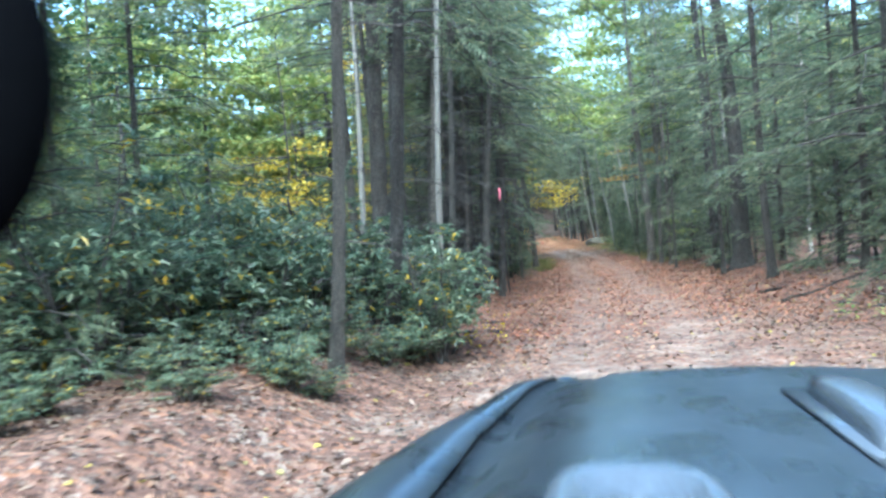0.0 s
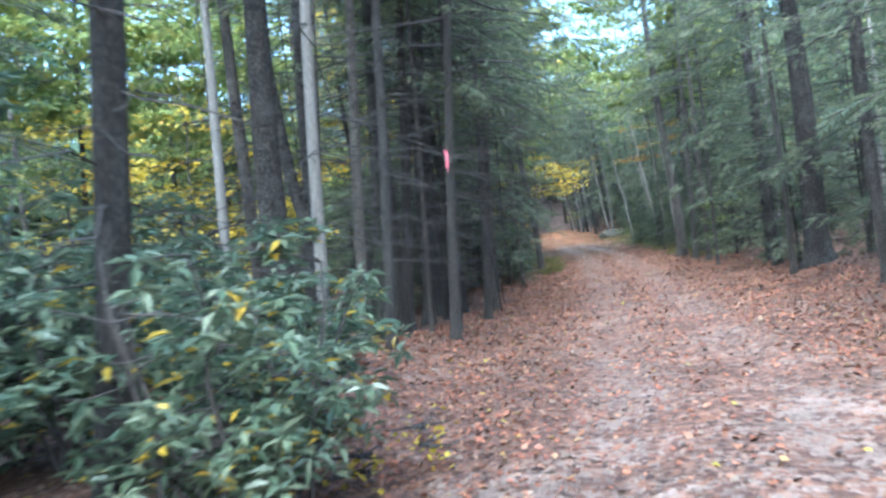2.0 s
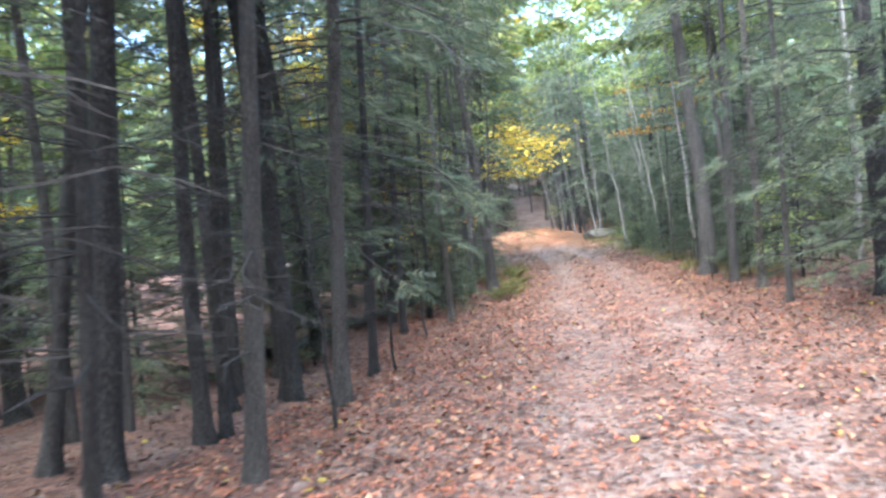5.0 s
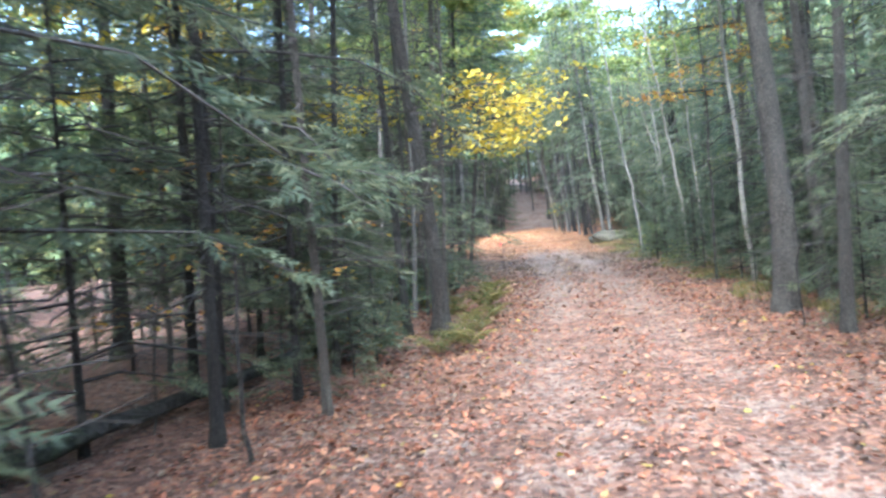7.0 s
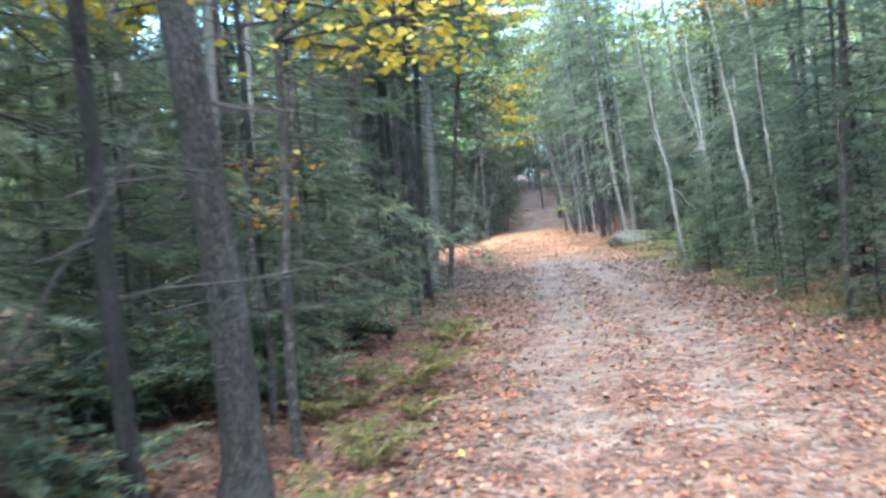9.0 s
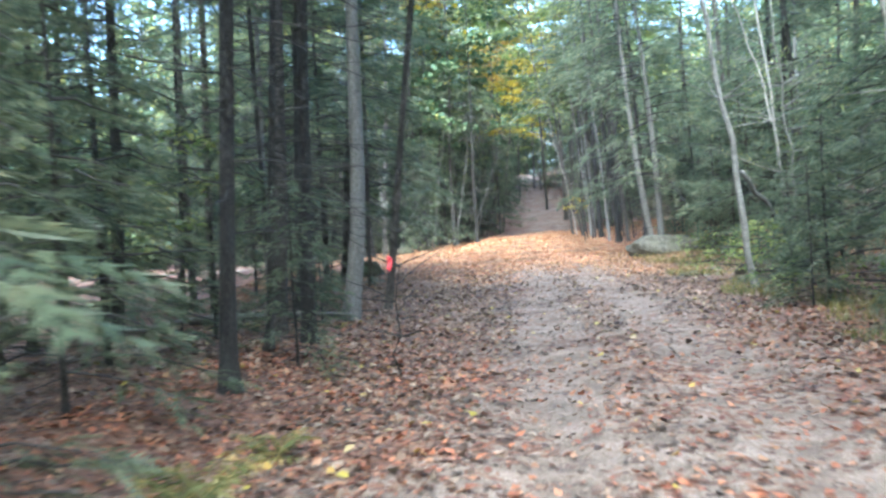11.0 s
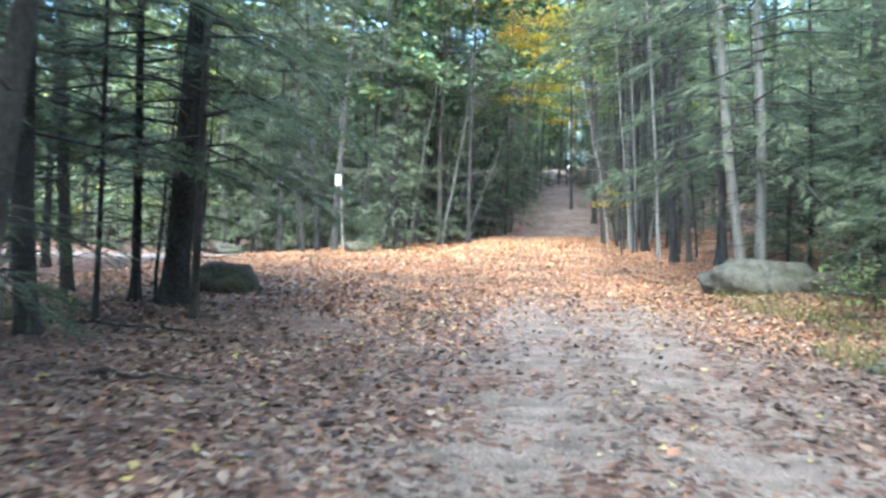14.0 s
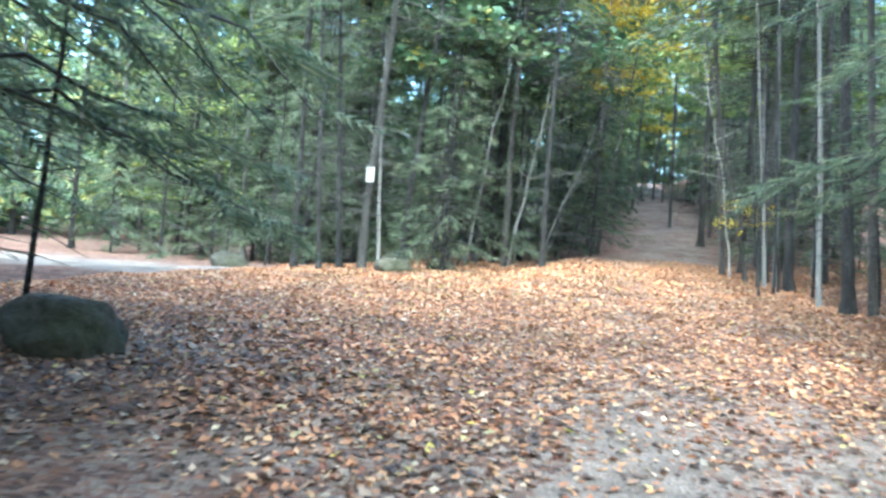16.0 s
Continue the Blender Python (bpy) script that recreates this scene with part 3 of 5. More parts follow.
for x, y, w, bark, lean in TREES_CLEARING:
    tree(x, y, w, "bare", bark, (lean, 0))
# thin trunks of the dense stand
rs = random.Random(12)
for k in range(8):
    x, y = rs.uniform(-3.2, 1.3), rs.uniform(24, 36)
    tree(x, y, rs.uniform(0.09, 0.2), "bare", rs.choice(["dark", "dark", "grey"]), (rs.gauss(4, 2.5), 0), rs.uniform(0.85, 1.05))
# thin trunks round the clearing and up the hill
for k in range(16):
    y = rs.uniform(96, 116)
    x = float(np.interp(y, *ROAD_X)) + (rs.uniform(2.6, 5.5) if k % 2 else -rs.uniform(4.2, 9))
    tree(x, y, rs.uniform(0.05, 0.12), "bare", rs.choice(["dark", "grey", "pale", "pale"]), (rs.gauss(0, 3), 0), rs.uniform(0.8, 1.0))

# hemlocks that hem in the hill road and darken the far edge of the clearing
for k in range(28):
    y = rs.uniform(98, 134)
    x = float(np.interp(y, *ROAD_X)) + (1 if k % 2 else -1) * rs.uniform(3.7, 6.5)
    tree(x, y, rs.uniform(0.1, 0.2), "low", rs.choice(["dark", "dark", "grey"]), (rs.gauss(0, 2), 0), rs.uniform(0.6, 0.95))
for k in range(16):
    tree(rs.uniform(-9, 6), rs.uniform(99.5, 107), rs.uniform(0.1, 0.2), "low", "dark", (rs.gauss(0, 2), 0), rs.uniform(0.6, 0.95))
# the woods that close the top of the hill road
for k in range(20):
    y = rs.uniform(125, 148)
    tree(float(np.interp(y, *ROAD_X)) + rs.choice([-1, 1]) * rs.uniform(0.5 if y > 135 else 2.8, 6.5), y, rs.uniform(0.12, 0.25), "low", rs.choice(["dark", "grey"]), (rs.gauss(0, 2), 0), rs.uniform(0.7, 1.0))

# boughs that reach over the track
OVERHANG = [(-1.2, 67.8, "low"), (1.9, 64.2, "high"), (0.6, 63.0, "low"), (-1.6, 60.4, "low"), (-3.6, 63.6, "low"), (10.2, 12.5, "low"), (11.4, 16.8, "low"), (12.0, 22.0, "low"), (6.6, 9.0, "high"), (7.3, 13.5, "high"), (8.6, 17.5, "high"), (9.6, 21.0, "high"), (11.0, 25.5, "high"), (11.6, 31.5, "high"), (-6.5, 19.5, "high"), (-8.5, 11.5, "high"),
            (14.8, 55.5, "low"), (16.0, 66.8, "low"), (16.2, 76.5, "low"), (17.0, 80.0, "low"), (-1.6, 84.0, "high"), (-1.0, 81.5, "high"), (-3.2, 85.5, "high"), (1.6, 101.0, "low"), (-1.4, 102.0, "low"), (-4.6, 101.2, "low"), (-7.8, 99.6, "low"), (0.2, 104.5, "low"), (-1.2, 54.0, "high"), (1.8, 57.6, "high"), (-1.5, 70.0, "high"), (-4.0, 66.5, "high"), (-0.4, 74.6, "high"), (-3.2, 62.0, "high")]
for x, y, kind in OVERHANG:
    tree(x, y, 0.2, kind, "dark", (2, 0), 1.0)
# ---- the forest behind ----
placed = [(e.matrix_basis.translation.x, e.matrix_basis.translation.y) for e in bpy.data.objects if e.name.startswith(("hemlock_tree", "bare_conifer"))]
rr = random.Random(5)


def open_place(x, y):
    """The clearing at the fork, the side road and the track stay free."""
    d = float(off_road(x, y))
    if y < 126 and abs(d) < (3.9 if y < 94 else 2.4):
        return True
    if 58 < y < 86 and 0 < d < 5.4:
        return True
    if 69 < y < 92.5 and x < 9 and not (x < 3 and y < 77):
        return True
    if -16 < x < 1 and 44 < y < 57:
        return True
    return -14 < x < 1 and 77 < y < 96


def spot(x, y, gap):
    if open_place(x, y) or min((x - a) ** 2 + (y - b) ** 2 for a, b in placed) < gap * gap:
        return False
    placed.append((x, y))
    return True


made = 0
for _ in range(9000):
    # below y=0 the trees are unseen, added only to shape the light
    y = rr.uniform(-14, 150)
    side = rr.choice([-1, 1])
    d = side * ((4.3 if y < 94 else 2.5) + 13 * rr.random() ** 1.3)
    x = float(np.interp(y, *ROAD_X)) + d
    if side < 0 and (y < 16 and d > -10 or -1 < y < 19 and d > -6.5 or 17 < y < 62 and d < -7 and rr.random() < 0.88 or 17 < y < 42 and rr.random() < 0.45) or not spot(x, y, 1.5):
        continue
    made += 1
    stand = side < 0 and 14 < y < 38 or y > 94 and abs(d) < 6
    kind = "bare" if stand and (d > -9 or rr.random() < 0.5) else rr.choice(["low", "high", "high"])
    bark = rr.choice(["dark", "dark", "dark", "grey", "grey", "pale"])
    tree(x, y, rr.uniform(0.08, 0.28), kind, bark, (rr.gauss(3 if y < 50 else 0, 2), rr.gauss(0, 2)), rr.uniform(0.75, 1.1))
    if made > 105:
        break
for x, y, k in ((1.9, 41.8, 0.5), (2.6, 43.6, 0.42), (2.0, 43.9, 0.55), (2.3, 45.4, 0.5)):
    tree(x, y, 0.1, "high", "dark", (rr.gauss(0, 2), 0), k, "slim young hemlock with bare lower twigs and drooping sprays", True)
    placed.append((x, y))
YOUNG = [(3.5, 42.4, 0.34), (3.6, 45.0, 0.38), (3.0, 41.2, 0.34), (3.1, 44.6, 0.45), (3.7, 43.6, 0.34), (3.3, 47.9, 0.24), (2.6, 46.4, 0.4), (2.0, 98.4, 0.7), (0.4, 98.6, 0.8), (-0.9, 99.4, 0.8), (3.4, 99.8, 0.7), (4.9, 101.6, 0.7), (6.6, 103.4, 0.6), (7.4, 106.4, 0.6), (5.4, 104.0, 0.9), (-2.6, 98.8, 0.9), (-6.4, 99.6, 0.8), (7.6, 108.5, 0.7), (8.6, 112.0, 0.7), (16.0, 110.5, 0.7), (15.2, 106.5, 0.7), (15.0, 101.0, 0.7), (12.0, 137.0, 1.0), (14.5, 138.5, 1.0), (10.5, 139.0, 1.1), (13.2, 141.0, 1.2), (16.5, 137.0, 1.0), (15.2, 84.4, 0.55), (15.8, 86.4, 0.7), (15.4, 81.0, 0.5), (16.2, 83.0, 0.8), (14.9, 76.8, 0.45), (15.6, 74.6, 0.6), (15.2, 72.4, 0.6), (14.6, 70.2, 0.5),
         (2.9, 43.4, 0.4), (10.9, 44.2, 0.5), (11.3, 45.8, 0.6), (4.3, 49.9, 0.5), (4.2, 52.4, 0.75),
         (4.9, 54.6, 0.6), (4.3, 57.0, 0.7), (5.4, 60.2, 0.4), (3.6, 63.5, 0.5), (4.9, 65.0, 0.35), (4.0, 66.6, 0.5), (0.2, 38.5, 0.6), (1.0, 37.0, 0.5),
         (11.6, 47.4, 0.5), (11.4, 50.5, 0.35), (11.7, 52.4, 0.45), (11.9, 56.2, 0.4), (12.2, 58.2, 0.5), (12.4, 61.0, 0.4), (12.5, 64.5, 0.45), (12.9, 64.9, 0.6), (12.3, 47.9, 0.8), (12.6, 50.4, 0.9), (12.2, 49.6, 0.7), (12.4, 54.6, 0.55), (12.9, 60.6, 0.6), (13.2, 62.6, 0.75), (13.0, 66.8, 0.5), (14.6, 78.2, 0.5), (15.0, 79.2, 0.7)]
for x, y, k in YOUNG:
    young_tree(x, y, k)
    placed.append((x, y))
for k in range(21):
    y = 46.5 + 2.15 * k
    x = float(np.interp(y, *ROAD_X)) + rr.uniform(5.4, 6.8) + (0.6 if 66 < y < 84 else 0)
    young_tree(x, y, rr.uniform(0.85, 1.3))
    placed.append((x, y))
for k in range(9):
    y = 46.5 + 1.6 * k
    x = float(np.interp(y, *ROAD_X)) - rr.uniform(5.4, 7.4)
    young_tree(x, y, rr.uniform(0.7, 1.15))
    placed.append((x, y))
for x, y, k in ((9.9, 18.5, 1.2), (10.6, 22.6, 1.1), (11.2, 27.4, 1.2), (8.9, 13.0, 1.2), (12.2, 33.0, 1.1), (12.4, 36.6, 1.1), (11.6, 42.6, 0.9), (-8.4, 15.6, 1.4), (-8.6, 9.4, 1.3)):
    young_tree(x, y, k)
    placed.append((x, y))
made = 0
for _ in range(4000):
    y = rr.uniform(4, 130)
    side = rr.choice([-1, 1])
    d = side * ((4.2 if y < 94 else 2.5) + 12 * rr.random() ** 1.4)
    x = float(np.interp(y, *ROAD_X)) + d
    if side < 0 and (y < 17 and d > -6 or 17 < y < 34 and d > -8) or side > 0 and y < 44 and rr.random() < 0.6 or not spot(x, y, 0.9):
        continue
    made += 1
    young_tree(x, y, rr.uniform(0.45, 1.15))
    if made > 150:
        break


def far_woods():
    """The woods too deep in to tell tree from tree."""
    r = np.random.default_rng(31)
    trunks, leaves = Heap(), Heap()
    shape = pinnate(2, 0.45)
    n = 0
    near = [conifer_crown(k, TALL, 1.4, 3.2, 42, 18, pinnate(3, 0.45), 0.5, 4, 0.9) for k in (22, 23, 24)]
    near = [(np.concatenate(w.v), np.concatenate(l.v), w.f, np.array(l.f)) for w, l in near]
    while n < 300:
        y = r.uniform(-20, 185)
        x = float(np.interp(y, *ROAD_X)) + (r.uniform(-30, 30) if y > 128 else r.choice([-1, 1]) * r.uniform(10.5, 38))
        if 18 < y < 64 and -24 < off_road(x, y) < -7 and r.random() < 0.8 or not spot(x, y, 2.0):
            continue
        n += 1
        z, k, a = float(ground_z(x, y)), r.uniform(0.8, 1.25), r.uniform(0, 6.28)
        turn = np.array([[np.cos(a), -np.sin(a), 0], [np.sin(a), np.cos(a), 0], [0, 0, 1]]) * k
        wv, lv, wf, lf = near[n % 3]
        trunks.add(wv @ turn.T + (x, y, z), wf)
        wd = r.uniform(0.07, 0.17)
        trunks.add(*tube([(x, y, z - 0.3), (x, y, z + 0.1), (x + r.normal(0, 0.1), y, z + 6), (x, y, z + 14 * k)], [wd * 1.4, wd * 1.2, wd * 0.8, 0.03], 7, False))
        leaves.many(lv, lf, turn[None], np.array([[x, y, z]]))
    n = 0
    while n < 620:
        y = r.uniform(-60, 230)
        x = float(np.interp(y, *ROAD_X)) + r.uniform(-75, 75)
        if abs(off_road(x, y)) < 26 and -35 < y < 165:
            continue
        n += 1
        z, hgt = float(ground_z(x, y)), r.uniform(15, 29)
        trunks.add(*tube([(x, y, z - 0.3), (x + r.normal(0, 0.3), y, z + hgt / 2), (x + r.normal(0, 0.5), y, z + hgt)], [0.2, 0.14, 0.03], 5, False))
        m = 170
        u = r.random(m)
        zz = 0.6 + (hgt - 0.6) * u
        rad = 4.2 * (1 - 0.7 * u) * np.sqrt(r.random(m))
        a = r.uniform(0, 6.28, m)
        at = np.stack([x + rad * np.cos(a), y + rad * np.sin(a), z + zz], 1)
        leaves.many(*shape, turns(a + r.normal(0, 0.6, m), r.normal(-0.2, 0.3, m), r.normal(0, 0.4, m), r.uniform(1.2, 2.5, m)), at)
    e = new("far_woods")
    data_object("trunk", trunks.mesh("trunk", BARK_GREY), e)
    data_object("foliage", leaves.mesh("foliage", NEEDLES_FAR), e)
    return tagged(e, "deep woods of green and yellowing trees far behind", "woods", kind="stuff")


far_woods()


# ---- birches and maples ----
def stem_mesh(name, seed, pts, radii, material, sides=8):
    v, f = tube(pts, radii, sides)
    me = bpy.data.meshes.new(name)
    me.from_pydata(v.tolist(), [], f)
    me.materials.append(material)
    me.shade_smooth()
    return me


def wavy(r, start, end, n=12, amp=0.12):
    s = np.linspace(0, 1, n)[:, None]
    p = np.asarray(start) + (np.asarray(end) - start) * s
    w = r.normal(0, amp, (n, 3)).cumsum(0)
    w -= s * w[-1]
    w[:, 2] = 0
    return p + w * 0.6


def birch(x, y, width, lean, height=9.0, seed=1, fork=False, label="slender pale birch with a crooked leaning trunk"):
    r = np.random.default_rng(seed)
    z = float(ground_z(x, y))
    e = new("birch_tree")
    e.location = (x, y, z)
    top = np.array([height * np.tan(radians(lean)), r.normal(0, 0.4), height])
    p = wavy(r, (0, 0, -0.2), top, 14, 0.085)
    s = np.linspace(0, 1, 14)
    data_object("trunk", stem_mesh("trunk", seed, p, width / 2 * (1 - 0.7 * s) + 0.15 * width * np.exp(-s * 40), BARK_BIRCH), e)
    wood, leaves = Heap(), Heap()
    wood.add(*tube(p, np.full(14, 0.004), 3, False))
    if fork:
        q = wavy(r, p[6], p[6] + (-0.9, 0.2, height * 0.4), 8, 0.1)
        wood.add(*tube(q, np.linspace(width * 0.3, 0.01, 8), 6, False), 18)
    for k in range(22):
        i = r.integers(4, 13)
        a, ln = r.uniform(0, 6.28), r.uniform(0.6, 1.8)
        q = wavy(r, p[i], p[i] + (ln * np.cos(a), ln * np.sin(a), ln * r.uniform(-0.1, 0.7)), 5, 0.06)
        wood.add(*tube(q, np.linspace(0.014, 0.003, 5), 4, False), 3 * i)
        m = 16
        t = r.uniform(0.4, 1, m)
        at = np.stack([np.interp(t, np.linspace(0, 1, 5), q[:, c]) for c in range(3)], 1) + r.normal(0, 0.12, (m, 3))
        leaves.many(*LEAF, turns(r.uniform(0, 6.28, m), r.normal(-0.4, 0.3, m), r.normal(0, 0.4, m), r.uniform(0.06, 0.10, m)), at)
    data_object("branchwork", wood.mesh("branchwork", BARK_BIRCH), e)
    data_object("crown", leaves.mesh("crown", LIME), e)
    return tagged(e, label, "tree", "birches beside the track")


BIRCHES = [(12.95, 68.5, 0.19, -7.5, 10, 4), (13.0, 62.0, 0.16, -6, 10, 2), (13.4, 61.6, 0.12, -4, 10, 1), (11.6, 51.0, 0.17, -5, 10, 5), (12.9, 53.5, 0.15, -5, 9, 6), (14.6, 71.0, 0.09, -4, 6, 9),
           (12.9, 97.2, 0.09, -12, 6, 10), (6.6, 98.5, 0.12, 9, 9, 11), (7.3, 101.0, 0.10, 20, 7, 12), (5.6, 97.5, 0.11, 6, 9, 13)]
for x, y, w, lean, hgt, sd in BIRCHES:
    birch(x, y, 0.78 * w, lean, hgt, sd)
birch(15.3, 72.8, 0.12, -4, 8, 3, True, "forked pale birch with a crooked trunk among hemlocks")


def maple(x, y, height, reach, material, seed, tiers, leaf=0.11, per=90, lean=(0, 0), width=0.09, name="maple_tree", label="slim maple with flat tiers of bright yellow autumn leaves", toward=None):
    """A slim tree whose leaves lie in flat tiers; tiers: heights."""
    r = np.random.default_rng(seed)
    e = new(name)
    e.location = (x, y, float(ground_z(x, y)))
    p = wavy(r, (0, 0, -0.2), (lean[0], lean[1], height), 10, 0.08)
    s = np.linspace(0, 1, 10)
    data_object("trunk", stem_mesh("trunk", seed, p, width / 2 * (1 - 0.75 * s), BARK_GREY, 7), e)
    wood, leaves = Heap(), Heap()
    wood.add(*tube(p, np.full(10, 0.004), 3, False))
    for z in tiers:
        c = np.array([np.interp(z, p[:, 2], p[:, k]) for k in range(3)])
        for _ in range(4):
            a = toward + r.normal(0, 0.55) if toward is not None else r.uniform(0, 6.28)
            ln = reach * r.uniform(0.55, 1.1)
            q = wavy(r, c, c + (ln * np.cos(a), ln * np.sin(a), ln * r.uniform(-0.05, 0.12)), 6, 0.05)
            wood.add(*tube(q, np.linspace(0.016, 0.004, 6), 4, False), 3 * int(np.argmin(np.abs(p[:, 2] - z))))
            t = r.uniform(0.25, 1.05, per)
            at = np.stack([np.interp(t, np.linspace(0, 1, 6), q[:, k]) for k in range(3)], 1)
            w = ln * 0.33 * (1.15 - t)
            at += np.stack([r.normal(0, 1, per) * w, r.normal(0, 1, per) * w, r.normal(-0.03, 0.07, per)], 1)
            leaves.many(*(LEAF4 if height > 12 else LEAF6), turns(r.uniform(0, 6.28, per), r.normal(-0.25, 0.3, per), r.normal(0, 0.35, per), leaf * r.uniform(0.6, 1.25, per)), at)
    data_object("branchwork", wood.mesh("branchwork", TWIG), e)
    data_object("crown", leaves.mesh("crown", material), e)
    return tagged(e, label, "tree", "autumn broadleaf trees")


# a broad leaf with a pointed tip and a fold, and a plainer one for high crowns
LEAF4 = (np.array([(0, 0, 0), (0.45, 0.36, 0.07), (1, 0, -0.08), (0.45, -0.36, 0.07)]), [(0, 2, 1), (0, 3, 2)])
LEAF6 = (np.array([(0, 0, 0), (0.25, 0.30, 0.07), (0.6, 0.34, 0.06), (1, 0, -0.08), (0.6, -0.34, 0.06), (0.25, -0.30, 0.07)]), [(0, 3, 2), (0, 2, 1), (0, 4, 3), (0, 5, 4)])
maple(4.7, 47.6, 7.5, 2.4, YELLOW, 1, (3.3, 3.6, 4.0, 4.3), 0.11, 60, (0.3, 0), 0.1, toward=0.0)
maple(4.3, 48.6, 7.5, 2.2, YELLOW, 21, (3.9, 4.5), 0.11, 45, (-0.2, 0), 0.08, toward=3.0)
maple(2.4, 43.8, 5.0, 1.3, YELLOW, 22, (3.0, 3.5), 0.10, 40, (0.1, 0), 0.05, toward=0.6, label="thin maple sapling with sparse yellow leaves")
maple(4.2, 51.5, 7.0, 1.8, LIME, 2, (4.6, 5.6), 0.12, 60, (0.2, 0), 0.08)
maple(-4.2, 27.5, 6.5, 2.4, YELLOW, 3, (1.4, 2.1, 2.8, 3.6, 4.4, 5.2), 0.12, 50)
maple(-2.9, 29.5, 5.5, 1.9, YELLOW, 23, (1.3, 1.9, 2.5, 3.3, 4.0), 0.12, 45)
maple(-5.0, 35.5, 6.0, 2.2, YELLOW, 24, (1.3, 2.1, 2.9, 3.7, 4.6), 0.12, 80)
maple(-6.5, 33.0, 6.5, 2.4, YELLOW, 4, (1.2, 2.2, 3.2, 4.2, 5.2), 0.12, 90)
maple(-3.5, 21.5, 6.5, 2.0, YELLOW, 12, (2.2, 3.0, 3.8), 0.11, 50)
maple(2.9, 42.0, 3.2, 1.0, ORANGE, 25, (1.4, 2.0, 2.6), 0.08, 12, width=0.03, label="thin sapling with a few russet leaves")
maple(1.7, 40.2, 3.4, 1.1, ORANGE, 26, (1.2, 1.9, 2.7), 0.08, 12, width=0.03, label="thin sapling with a few russet leaves")
maple(3.9, 49.4, 3.0, 1.0, ORANGE, 27, (1.8, 2.3), 0.09, 18, width=0.03, toward=0.2, label="thin sapling with a few russet leaves")
maple(1.0, 43.0, 7.0, 2.0, YELLOW, 5, (4.4, 5.2, 6.0), 0.12, 80)
maple(11.2, 52.8, 7.0, 1.9, ORANGE, 6, (4.6, 5.3, 6.1), 0.11, 60, label="slim maple with thin tiers of orange leaves")
maple(10.6, 40.6, 2.9, 0.9, LIME, 7, (1.0, 1.5, 2.0, 2.4), 0.09, 40, width=0.03, label="beech sapling with thin yellow-green leaves")
maple(13.6, 70.4, 1.5, 0.9, LIME, 8, (0.6, 0.9, 1.2), 0.10, 50, width=0.03, label="beech sapling with thin yellow-green leaves")
for k, (x, y, hgt) in enumerate([(13.4, 72.6, 0.7), (13.0, 69.6, 0.8), (13.9, 68.0, 1.0), (12.7, 66.4, 0.6), (14.4, 75.2, 0.9), (13.2, 63.6, 0.7), (13.9, 77.6, 0.8), (12.4, 60.0, 0.6)]):
    maple(x, y, hgt, 0.75, LIME, 170 + k, (0.5 * hgt, 0.75 * hgt, 0.95 * hgt), 0.09, 11, width=0.02, label="low beech seedling with yellow-green leaves on the verge")
maple(3.0, 63.8, 3.6, 1.1, LIME, 9, (1.7, 2.3, 2.9), 0.10, 40, width=0.04, label="beech sapling with thin yellow-green leaves")
maple(12.8, 94.8, 2.4, 0.8, YELLOW, 10, (1.5, 1.9), 0.09, 30, width=0.03, label="sapling with a few yellow leaves")
maple(9.4, 106.0, 11.0, 2.6, YELLOW, 11, (6.2, 7.0, 7.9, 8.8, 9.8), 0.17, 110, (1.2, 0), 0.14)
maple(9.0, 110.0, 13.0, 2.6, ORANGE, 13, (9.5, 10.5, 11.5), 0.18, 80, (1.0, 0), 0.15, label="tall maple with orange leaves at its top")
maple(6.8, 103.0, 10.0, 2.2, LIME, 14, (4.5, 5.5, 6.5, 7.5, 8.5), 0.13, 45, label="tall maple with yellow-green leaves")
maple(11.5, 140.0, 15.0, 4.0, LIME, 15, (4, 5.5, 7, 8.5, 10, 11.5, 13), 0.3, 150, label="tall maple with yellow-green leaves")
maple(15.5, 143.0, 15.0, 4.0, YELLOW, 16, (5, 6.5, 8, 9.5, 11, 12.5), 0.3, 130)
maple(-9.0, 14.0, 9.0, 3.0, BROAD_GREEN, 17, (2, 3, 4, 5, 6, 7, 8), 0.13, 110, label="tall maple with dull green leaves")
maple(-12.0, 24.0, 10.0, 3.2, LIME, 18, (2, 3.2, 4.4, 5.6, 6.8, 8), 0.15, 110, label="tall maple with yellow-green leaves")
maple(-4.5, 101.0, 9.0, 2.8, LIME, 19, (2, 3, 4, 5, 6, 7), 0.15, 100, label="tall maple with yellow-green leaves")


